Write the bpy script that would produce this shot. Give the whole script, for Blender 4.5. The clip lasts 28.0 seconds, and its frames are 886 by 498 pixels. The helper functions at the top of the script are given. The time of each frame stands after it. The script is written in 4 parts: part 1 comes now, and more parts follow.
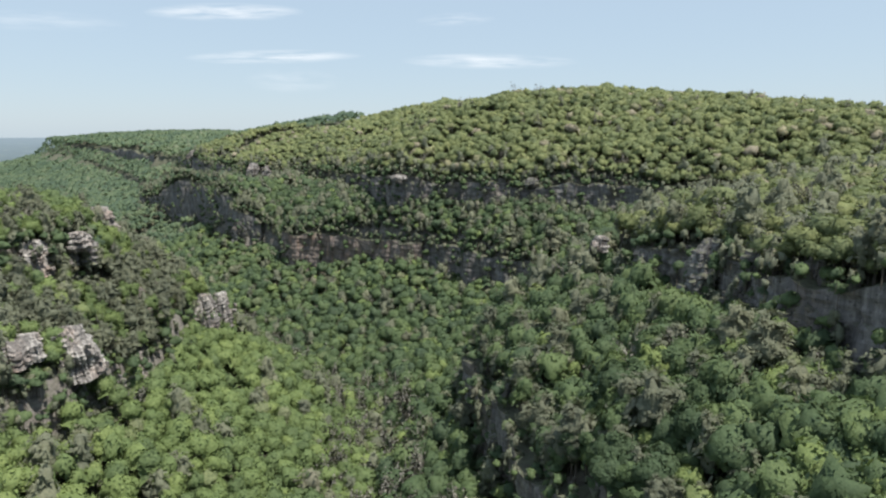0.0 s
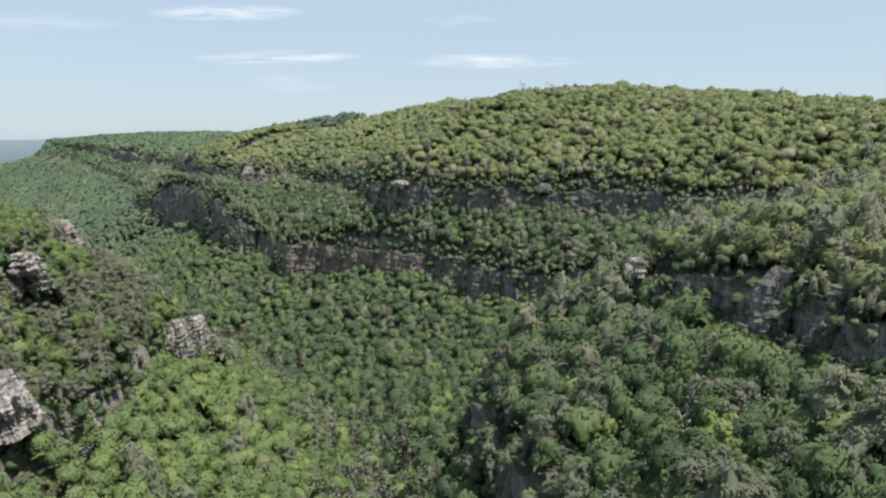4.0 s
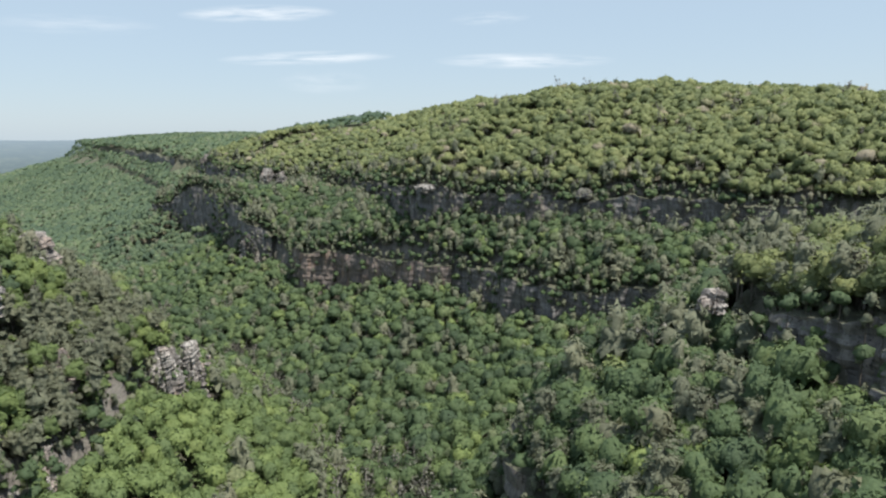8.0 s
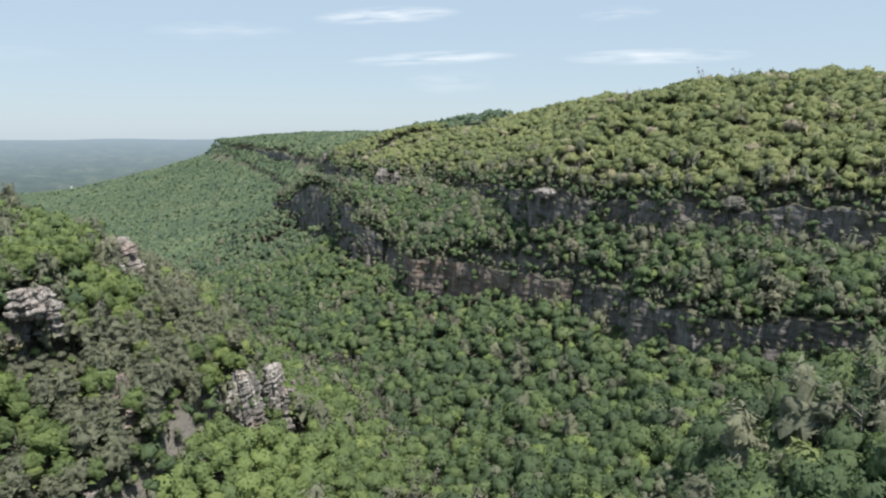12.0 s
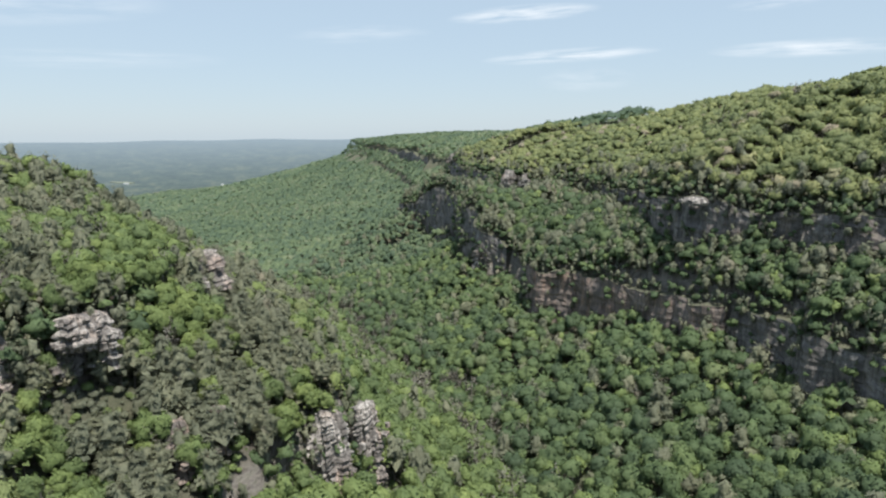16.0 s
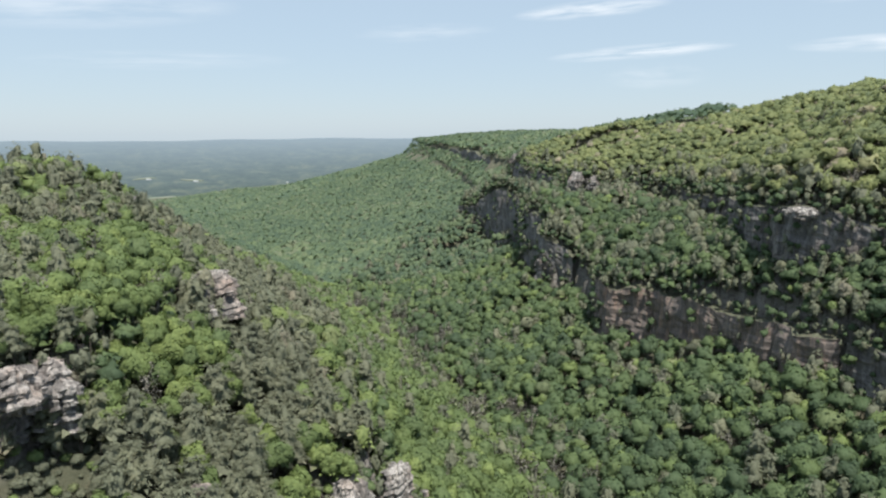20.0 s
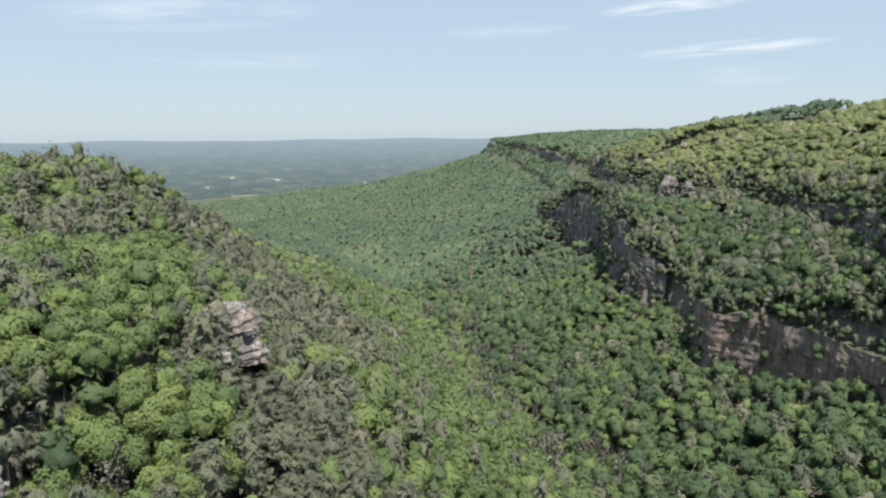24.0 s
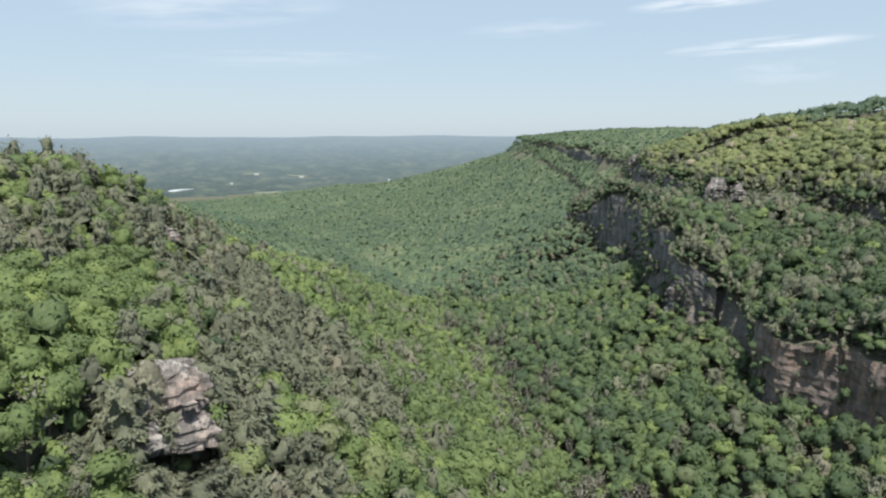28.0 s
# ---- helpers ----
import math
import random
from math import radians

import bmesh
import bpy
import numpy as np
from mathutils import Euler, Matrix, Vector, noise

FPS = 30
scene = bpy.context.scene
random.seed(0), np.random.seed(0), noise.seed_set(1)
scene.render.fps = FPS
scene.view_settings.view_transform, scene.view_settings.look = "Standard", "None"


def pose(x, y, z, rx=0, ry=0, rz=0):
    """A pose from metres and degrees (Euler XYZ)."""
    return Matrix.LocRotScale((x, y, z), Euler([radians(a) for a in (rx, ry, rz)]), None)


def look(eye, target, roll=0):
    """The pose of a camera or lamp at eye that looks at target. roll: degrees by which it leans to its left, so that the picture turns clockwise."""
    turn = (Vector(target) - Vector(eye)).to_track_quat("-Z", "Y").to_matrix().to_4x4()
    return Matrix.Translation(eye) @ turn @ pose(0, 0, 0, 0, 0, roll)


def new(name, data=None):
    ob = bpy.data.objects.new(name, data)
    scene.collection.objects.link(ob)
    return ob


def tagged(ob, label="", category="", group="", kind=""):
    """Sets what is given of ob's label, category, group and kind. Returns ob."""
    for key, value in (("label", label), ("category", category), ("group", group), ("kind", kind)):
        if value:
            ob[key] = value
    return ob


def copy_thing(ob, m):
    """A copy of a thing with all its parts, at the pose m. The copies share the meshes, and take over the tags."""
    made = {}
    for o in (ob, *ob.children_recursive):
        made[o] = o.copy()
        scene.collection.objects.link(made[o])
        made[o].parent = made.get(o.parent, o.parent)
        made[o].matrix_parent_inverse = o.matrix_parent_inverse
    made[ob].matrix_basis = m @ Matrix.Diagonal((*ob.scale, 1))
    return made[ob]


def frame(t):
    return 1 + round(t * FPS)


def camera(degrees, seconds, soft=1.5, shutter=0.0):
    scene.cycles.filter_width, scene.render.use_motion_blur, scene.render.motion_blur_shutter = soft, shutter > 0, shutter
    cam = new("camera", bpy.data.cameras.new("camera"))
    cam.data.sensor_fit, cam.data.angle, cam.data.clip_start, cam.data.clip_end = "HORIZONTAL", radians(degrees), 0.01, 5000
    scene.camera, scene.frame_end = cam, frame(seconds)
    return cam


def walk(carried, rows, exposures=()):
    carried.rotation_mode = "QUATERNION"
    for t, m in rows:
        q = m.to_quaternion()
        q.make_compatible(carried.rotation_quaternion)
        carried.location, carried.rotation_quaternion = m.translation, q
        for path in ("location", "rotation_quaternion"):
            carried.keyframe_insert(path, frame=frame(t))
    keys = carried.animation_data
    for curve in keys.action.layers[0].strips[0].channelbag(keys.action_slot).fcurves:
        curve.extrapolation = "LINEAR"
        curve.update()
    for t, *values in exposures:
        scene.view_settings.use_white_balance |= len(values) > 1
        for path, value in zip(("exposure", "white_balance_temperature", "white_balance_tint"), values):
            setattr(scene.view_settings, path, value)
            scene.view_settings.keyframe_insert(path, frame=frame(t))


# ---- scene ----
cam = camera(65.80, 28.0, soft=2.2)
# seconds, place in metres, heading to the left, tilt and lean in degrees
FLIGHT = (
    (0.0, -0.00, 0.00, 0.00, 0.00, -9.42, 0.20),
    (1.0, 0.13, 9.29, 0.43, 0.16, -9.40, 0.25),
    (2.0, 0.21, 19.14, 0.74, 0.30, -9.39, 0.11),
    (3.0, 0.03, 29.16, 0.86, 0.38, -9.36, 0.09),
    (3.5, -0.02, 34.28, 0.91, 0.40, -9.35, 0.08),
    (4.0, -0.04, 39.41, 0.95, 0.42, -9.36, 0.06),
    (5.0, -0.02, 49.73, 0.97, 0.56, -9.34, -0.00),
    (5.5, -0.02, 54.89, 0.97, 0.79, -9.33, -0.01),
    (6.0, -0.03, 60.04, 0.96, 1.13, -9.34, 0.00),
    (7.0, -0.14, 70.45, 0.89, 1.83, -9.35, 0.00),
    (8.0, -0.41, 80.95, 0.73, 2.78, -9.33, -0.01),
    (9.0, -0.69, 91.24, 0.51, 4.61, -9.34, 0.01),
    (10.0, -1.10, 101.48, 0.35, 7.29, -9.36, 0.01),
    (11.0, -1.71, 111.84, 0.30, 10.21, -9.35, 0.06),
    (12.0, -2.64, 122.33, 0.26, 12.90, -9.38, 0.01),
    (12.5, -3.30, 127.46, 0.24, 14.32, -9.38, -0.01),
    (13.0, -4.05, 132.56, 0.23, 15.71, -9.38, -0.01),
    (14.0, -5.86, 142.58, 0.27, 18.42, -9.35, 0.00),
    (14.5, -6.94, 147.51, 0.36, 19.79, -9.34, -0.03),
    (15.0, -8.09, 152.40, 0.48, 21.18, -9.35, -0.10),
    (16.0, -10.69, 162.05, 0.66, 23.88, -9.40, -0.19),
    (17.0, -13.69, 171.63, 0.70, 25.35, -9.39, -0.20),
    (18.0, -17.19, 181.20, 0.62, 26.60, -9.41, -0.23),
    (19.0, -21.32, 190.58, 0.54, 27.66, -9.43, -0.23),
    (20.0, -25.76, 199.93, 0.60, 29.14, -9.47, -0.18),
    (21.0, -30.14, 209.05, 0.63, 30.84, -9.48, -0.12),
    (21.5, -32.54, 213.49, 0.56, 31.90, -9.49, -0.12),
    (22.0, -35.03, 217.96, 0.49, 32.84, -9.47, -0.12),
    (23.0, -40.38, 227.07, 0.35, 34.34, -9.44, -0.14),
    (23.5, -43.23, 231.72, 0.27, 34.98, -9.44, -0.16),
    (24.0, -46.15, 236.42, 0.18, 35.59, -9.44, -0.17),
    (25.0, -52.36, 245.52, 0.09, 36.44, -9.51, -0.11),
    (26.0, -58.55, 254.25, -0.05, 36.98, -9.56, 0.01),
    (27.0, -64.60, 262.91, -0.03, 37.39, -9.61, 0.09),
    (28.0, -70.67, 270.93, -0.36, 37.61, -9.64, 0.17),
)


def heading(x, y, z, turn, tilt, lean):
    a, b = radians(turn), radians(tilt)
    way = Vector((-math.sin(a) * math.cos(b), math.cos(a) * math.cos(b), math.sin(b)))
    return look((x, y, z), Vector((x, y, z)) + way * 100, lean)


walk(cam, [(t, heading(*row)) for t, *row in FLIGHT])

# ---- light ----
SUN_TURN, SUN_HIGH = 124.0, 69.0  # degrees clockwise from +y, degrees above the horizon
sky_world = bpy.data.worlds.new("sky")
scene.world = sky_world
sky_world.use_nodes = True
sky_nodes = sky_world.node_tree.nodes
sky_tex = sky_nodes.new("ShaderNodeTexSky")
sky_tex.sky_type = "NISHITA"
sky_tex.sun_disc = False
sky_tex.sun_elevation, sky_tex.sun_rotation = radians(SUN_HIGH), radians(SUN_TURN)
sky_tex.altitude, sky_tex.air_density, sky_tex.dust_density, sky_tex.ozone_density = 500, 1.1, 0.7, 1.4
veil = sky_nodes.new("ShaderNodeMix")  # thin high haze, which pales the blue
veil.data_type = "RGBA"
veil.inputs[0].default_value, veil.inputs[7].default_value = 0.72, (4.6, 5.75, 6.9, 1)
sky_world.node_tree.links.new(sky_tex.outputs[0], veil.inputs[6])
sky_world.node_tree.links.new(veil.outputs[2], sky_nodes["Background"].inputs[0])
sky_nodes["Background"].inputs[1].default_value = 0.071

sun_data = bpy.data.lights.new("sun", "SUN")
sun_data.energy, sun_data.angle, sun_data.color = 3.55, radians(0.8), (1.0, 0.95, 0.86)
sun = new("sun", sun_data)
sun.matrix_world = look((0, 0, 300), Vector((0, 0, 300)) - Vector((
    math.sin(radians(SUN_TURN)) * math.cos(radians(SUN_HIGH)),
    math.cos(radians(SUN_TURN)) * math.cos(radians(SUN_HIGH)),
    math.sin(radians(SUN_HIGH)))))
scene.view_settings.exposure = 0.8

# ---- materials ----
class Nodes:
    """A material with short ways to add and join its nodes."""

    def __init__(self, name):
        self.mat = bpy.data.materials.new(name)
        self.mat.use_nodes = True
        self.tree = self.mat.node_tree
        self.tree.nodes.clear()
        self.out = self.tree.nodes.new("ShaderNodeOutputMaterial")

    def add(self, kind, sets=(), **links):
        n = self.tree.nodes.new("ShaderNode" + kind)
        for key, value in dict(sets).items():
            n.inputs[key].default_value = value
        for key, source in links.items():
            self.tree.links.new(source, n.inputs[key.replace("_", " ")])
        return n

    def link(self, a, b):
        self.tree.links.new(a, b)

    def ramp(self, source, stops):
        n = self.tree.nodes.new("ShaderNodeValToRGB")
        while len(n.color_ramp.elements) < len(stops):
            n.color_ramp.elements.new(0.5)
        for e, (at, colour) in zip(n.color_ramp.elements, stops):
            e.position, e.color = at, (*colour, 1)
        self.link(source, n.inputs[0])
        return n.outputs[0]

    def mix(self, factor, a, b, how="MIX"):
        n = self.tree.nodes.new("ShaderNodeMix")
        n.data_type, n.blend_type = "RGBA", how
        for socket, value in ((n.inputs[0], factor), (n.inputs[6], a), (n.inputs[7], b)):
            if isinstance(value, (int, float)):
                socket.default_value = value
            elif isinstance(value, tuple):
                socket.default_value = (*value, 1)
            else:
                self.link(value, socket)
        return n.outputs[2]

    def noise(self, scale, detail=4, rough=0.55, vector=None, stretch=None):
        n = self.tree.nodes.new("ShaderNodeTexNoise")
        n.inputs["Scale"].default_value, n.inputs["Detail"].default_value, n.inputs["Roughness"].default_value = scale, detail, rough
        if vector is None:
            vector = self.tree.nodes.new("ShaderNodeNewGeometry").outputs["Position"]
        if stretch:
            m = self.tree.nodes.new("ShaderNodeMapping")
            m.inputs["Scale"].default_value = stretch
            self.link(vector, m.inputs[0])
            vector = m.outputs[0]
        self.link(vector, n.inputs["Vector"])
        return n.outputs[0]

    def surface(self, shader):
        self.link(shader, self.out.inputs[0])
        return self.mat


def leaf_material(name, dark, mid, light, odd, glow=0.35):
    """Foliage: each tree takes its own tint, each spray of leaves varies about it."""
    m = Nodes(name)
    tint = m.tree.nodes.new("ShaderNodeAttribute")
    tint.attribute_name = "tint"
    own = m.ramp(tint.outputs["Fac"], ((0.0, dark), (0.45, mid), (0.85, light), (1.0, odd)))
    island = m.tree.nodes.new("ShaderNodeNewGeometry").outputs["Random Per Island"]
    spray = m.ramp(island, ((0.0, (0.86, 0.88, 0.86)), (0.6, (1.0, 1.0, 1.0)), (1.0, (1.12, 1.1, 1.05))))
    colour = m.mix(1.0, own, spray, "MULTIPLY")
    fine = m.ramp(m.noise(1.6, 5, 0.7), ((0.32, (0.74, 0.77, 0.76)), (0.68, (1.2, 1.18, 1.12))))
    colour = m.mix(1.0, colour, fine, "MULTIPLY")
    sprigs = m.add("Bump", {"Strength": 0.7, "Distance": 0.45}, Height=m.noise(2.0, 4, 0.65))
    face = m.add("BsdfPrincipled", {"Roughness": 0.6, "Specular IOR Level": 0.2}, Base_Color=colour, Normal=sprigs.outputs[0])
    back = m.add("BsdfTranslucent", Color=m.mix(1.0, colour, (1.04, 1.1, 0.95), "MULTIPLY"))
    both = m.add("MixShader", {0: glow})
    m.link(face.outputs[0], both.inputs[1]), m.link(back.outputs[0], both.inputs[2])
    return m.surface(both.outputs[0])


def bark_material(name, a, b):
    m = Nodes(name)
    grain = m.ramp(m.noise(2.5, 5, 0.65, stretch=(1, 1, 0.25)), ((0.3, a), (0.7, b)))
    shade = m.add("BsdfPrincipled", {"Roughness": 0.9}, Base_Color=grain)
    return m.surface(shade.outputs[0])


def rock_material(name, pale, grey, warm, stain, soil=0.0):
    """Bedded sandstone: pale and warm beds, dark streaks that run down, lichen and cracks."""
    m = Nodes(name)
    beds = m.noise(0.55, 5, 0.6, stretch=(0.2, 0.2, 1.0))
    patch = m.noise(0.05, 4, 0.6)
    streak = m.noise(0.5, 5, 0.65, stretch=(1.0, 1.0, 0.12))
    colour = m.ramp(beds, ((0.32, grey), (0.5, pale), (0.68, grey)))
    colour = m.mix(m.ramp(patch, ((0.46, (0, 0, 0)), (0.62, (1, 1, 1)))), colour, warm)
    colour = m.mix(m.ramp(streak, ((0.44, (0.85, 0.85, 0.85)), (0.6, (0, 0, 0)))), colour, stain)
    crack = m.noise(1.1, 6, 0.7)
    colour = m.mix(m.ramp(crack, ((0.36, (1, 1, 1)), (0.44, (0, 0, 0)))), colour, tuple(0.5 * c for c in stain))
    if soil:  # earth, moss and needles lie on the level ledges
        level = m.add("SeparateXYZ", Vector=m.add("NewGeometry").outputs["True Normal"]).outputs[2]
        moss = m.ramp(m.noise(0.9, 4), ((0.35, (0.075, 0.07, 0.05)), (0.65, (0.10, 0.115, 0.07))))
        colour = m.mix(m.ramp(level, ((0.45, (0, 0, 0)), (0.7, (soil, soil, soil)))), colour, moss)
    bump = m.add("Bump", {"Strength": 0.9, "Distance": 0.8}, Height=m.mix(0.5, beds, crack))
    shade = m.add("BsdfPrincipled", {"Roughness": 0.92}, Base_Color=colour, Normal=bump.outputs[0])
    return m.surface(shade.outputs[0])


LEAF = {
    "spring": leaf_material("leaves_spring", (0.12, 0.167, 0.077), (0.161, 0.217, 0.088), (0.21, 0.266, 0.101), (0.205, 0.213, 0.146), 0.25),
    "cove": leaf_material("leaves_cove", (0.068, 0.102, 0.06), (0.094, 0.138, 0.07), (0.136, 0.186, 0.083), (0.16, 0.168, 0.118), 0.25),
    "hill": leaf_material("leaves_hill", (0.142, 0.174, 0.088), (0.191, 0.221, 0.101), (0.231, 0.252, 0.114), (0.312, 0.275, 0.215), 0.25),
    # bluer than the near leaves: the haze of distance is in the colour
    "far": leaf_material("leaves_far_hazed", (0.079, 0.12, 0.084), (0.11, 0.156, 0.096), (0.142, 0.187, 0.106), (0.174, 0.199, 0.138), 0.25),
    "pine": leaf_material("needles", (0.14, 0.152, 0.113), (0.172, 0.185, 0.134), (0.202, 0.212, 0.15), (0.223, 0.212, 0.165), 0.25),
    "bare": leaf_material("bare_twigs", (0.16, 0.155, 0.14), (0.2, 0.192, 0.175), (0.24, 0.228, 0.208), (0.2, 0.215, 0.15), 0.1),
}
BARK = bark_material("bark", (0.055, 0.045, 0.035), (0.15, 0.13, 0.11))
PALE_BARK = bark_material("pale_bark", (0.22, 0.20, 0.18), (0.42, 0.39, 0.35))
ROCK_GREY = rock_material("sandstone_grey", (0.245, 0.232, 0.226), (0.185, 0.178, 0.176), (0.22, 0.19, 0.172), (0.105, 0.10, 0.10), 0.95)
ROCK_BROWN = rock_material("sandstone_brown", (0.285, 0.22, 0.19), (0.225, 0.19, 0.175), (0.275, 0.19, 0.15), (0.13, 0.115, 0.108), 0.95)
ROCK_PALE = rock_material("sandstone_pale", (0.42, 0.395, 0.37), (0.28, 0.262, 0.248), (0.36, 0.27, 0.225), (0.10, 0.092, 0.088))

floor_mat = Nodes("leaf_litter")
litter = floor_mat.ramp(floor_mat.noise(0.35, 5, 0.6), ((0.3, (0.07, 0.07, 0.05)), (0.55, (0.11, 0.105, 0.075)), (0.75, (0.17, 0.14, 0.105))))
litter = floor_mat.mix(floor_mat.ramp(floor_mat.noise(0.02, 3), ((0.4, (0, 0, 0)), (0.6, (0.6, 0.6, 0.6)))), litter, (0.085, 0.105, 0.055))
sheer = floor_mat.add("SeparateXYZ", Vector=floor_mat.add("NewGeometry").outputs["Normal"]).outputs[2]
stone = floor_mat.ramp(floor_mat.noise(0.6, 6, 0.65, stretch=(0.5, 0.5, 1.2)), ((0.34, (0.11, 0.10, 0.09)), (0.5, (0.23, 0.21, 0.19)), (0.68, (0.15, 0.15, 0.115))))
litter = floor_mat.mix(floor_mat.ramp(sheer, ((0.55, (1, 1, 1)), (0.78, (0, 0, 0)))), litter, stone)
rough_floor = floor_mat.add("Bump", {"Strength": 1.0, "Distance": 1.2}, Height=floor_mat.noise(0.8, 6, 0.7))
GROUND = floor_mat.surface(floor_mat.add("BsdfPrincipled", {"Roughness": 0.95}, Base_Color=litter, Normal=rough_floor.outputs[0]).outputs[0])

# the far valley: fields and woods, miles of hazy air painted into the colour
far_mat = Nodes("distant_valley_hazed")
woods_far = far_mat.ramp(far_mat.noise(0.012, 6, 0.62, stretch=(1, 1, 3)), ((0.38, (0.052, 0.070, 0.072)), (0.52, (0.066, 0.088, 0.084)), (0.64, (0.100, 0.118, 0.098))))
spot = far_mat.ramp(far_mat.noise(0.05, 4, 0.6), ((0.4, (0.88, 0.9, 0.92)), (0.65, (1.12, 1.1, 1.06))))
# painted haze: pale blue mixed in with height, standing in for distance
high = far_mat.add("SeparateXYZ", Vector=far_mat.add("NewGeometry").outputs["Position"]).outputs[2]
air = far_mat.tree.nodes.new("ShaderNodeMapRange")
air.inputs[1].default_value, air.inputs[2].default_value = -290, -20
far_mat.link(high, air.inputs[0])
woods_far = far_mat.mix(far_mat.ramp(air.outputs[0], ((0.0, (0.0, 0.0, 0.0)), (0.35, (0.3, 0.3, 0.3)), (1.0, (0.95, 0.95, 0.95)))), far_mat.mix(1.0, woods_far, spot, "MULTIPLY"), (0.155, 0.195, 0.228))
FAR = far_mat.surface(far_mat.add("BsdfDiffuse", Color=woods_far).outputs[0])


def flat_material(name, a, b, scale):
    m = Nodes(name)
    return m.surface(m.add("BsdfPrincipled", {"Roughness": 0.8}, Base_Color=m.ramp(m.noise(scale, 4), ((0.35, a), (0.65, b)))).outputs[0])


FIELD = flat_material("far_field", (0.13, 0.16, 0.115), (0.17, 0.18, 0.135), 0.02)
POND = flat_material("far_water", (0.38, 0.42, 0.44), (0.46, 0.50, 0.52), 0.01)
ROOF = flat_material("far_roof", (0.42, 0.44, 0.45), (0.55, 0.56, 0.56), 0.05)


def cloud_material(name, seed, strength):
    m = Nodes(name)
    at = m.tree.nodes.new("ShaderNodeTexCoord").outputs["UV"]
    xyz = m.add("SeparateXYZ", Vector=at)

    def maths(how, a, b=0.0, c=0.0):
        n = m.tree.nodes.new("ShaderNodeMath")
        n.operation = how
        for socket, value in zip(n.inputs, (a, b, c)):
            if isinstance(value, (int, float)):
                socket.default_value = value
            else:
                m.link(value, socket)
        return n.outputs[0]

    u = maths("MULTIPLY_ADD", xyz.outputs[0], 2.0, -1.0)
    v = maths("MULTIPLY_ADD", xyz.outputs[1], 2.0, -1.0)
    r = maths("ADD", maths("MULTIPLY", u, u), maths("MULTIPLY", v, v))
    soft = maths("MAXIMUM", maths("SUBTRACT", 1.0, r), 0.0)
    wisp = m.ramp(m.noise(3.0, 6, 0.6, vector=m.add("VectorMath", {1: (seed, seed * 0.7, 0)}, Vector=at).outputs[0], stretch=(1.0, 1.1, 1)), ((0.36, (0, 0, 0)), (0.66, (1, 1, 1))))
    alpha = maths("MULTIPLY", maths("MULTIPLY", maths("POWER", soft, 1.1), wisp), strength)
    # the wisp glows by itself: sunlight on it is given as emission
    sunlit_glow = m.add("Emission", {"Color": (0.86, 0.93, 1.0, 1), "Strength": 0.60})
    clear = m.add("BsdfTransparent")
    both = m.add("MixShader")
    m.link(alpha, both.inputs[0]), m.link(clear.outputs[0], both.inputs[1]), m.link(sunlit_glow.outputs[0], both.inputs[2])
    return m.surface(both.outputs[0])

# ---- the lie of the land: lines that run from the canyon's head to its mouth ----
def land_line(points, step=7.0, wander=0.0, seed=0, broken=0.0):
    """A line of (x, y, heights...) cut into short steps, with an uneven course."""
    p = np.array(points, float)
    run = np.r_[0, np.cumsum(np.hypot(*np.diff(p[:, :2], axis=0).T))]
    s = np.arange(0, run[-1], step)
    q = np.stack([np.interp(s, run, p[:, k]) for k in range(p.shape[1])], 1)
    k = np.array([0.1, 0.2, 0.4, 0.2, 0.1])
    for c in range(q.shape[1]):
        q[2:-2, c] = np.convolve(q[:, c], k, "valid")
    if wander:
        for i in range(len(q)):
            v = noise.noise_vector((s[i] * 0.045, seed, 0.3)) * 1.0 + noise.noise_vector((s[i] * 0.13, seed, 7.3)) * 0.45
            q[i, 0] += wander * v.x
            q[i, 1] += wander * v.y
    if broken:
        for i in range(len(q)):
            f = 1 + broken * (noise.noise((s[i] * 0.028, seed, 3.3)) * 1.3 + noise.noise((s[i] * 0.09, seed, 5.1)) * 0.7 - 0.12)
            mid, half = (q[i, 2] + q[i, 3]) / 2, (q[i, 2] - q[i, 3]) / 2
            q[i, 2], q[i, 3] = mid + half * min(max(f, 0.12), 1.25), mid - half * min(max(f, 0.12), 1.25)
    return q


AXIS = land_line([(30, -500, -100), (10, -100, -118), (-5, 60, -126), (-18, 200, -136), (-28, 300, -140), (-75, 395, -143),
                  (-156, 492, -153), (-234, 560, -155), (-290, 615, -158), (-410, 722, -164), (-540, 815, -169), (-680, 915, -176),
                  (-860, 1010, -184), (-1230, 1185, -203), (-1600, 1350, -225), (-2100, 1600, -262), (-2700, 2000, -288), (-4300, 3300, -291)], 12, 5, 1)
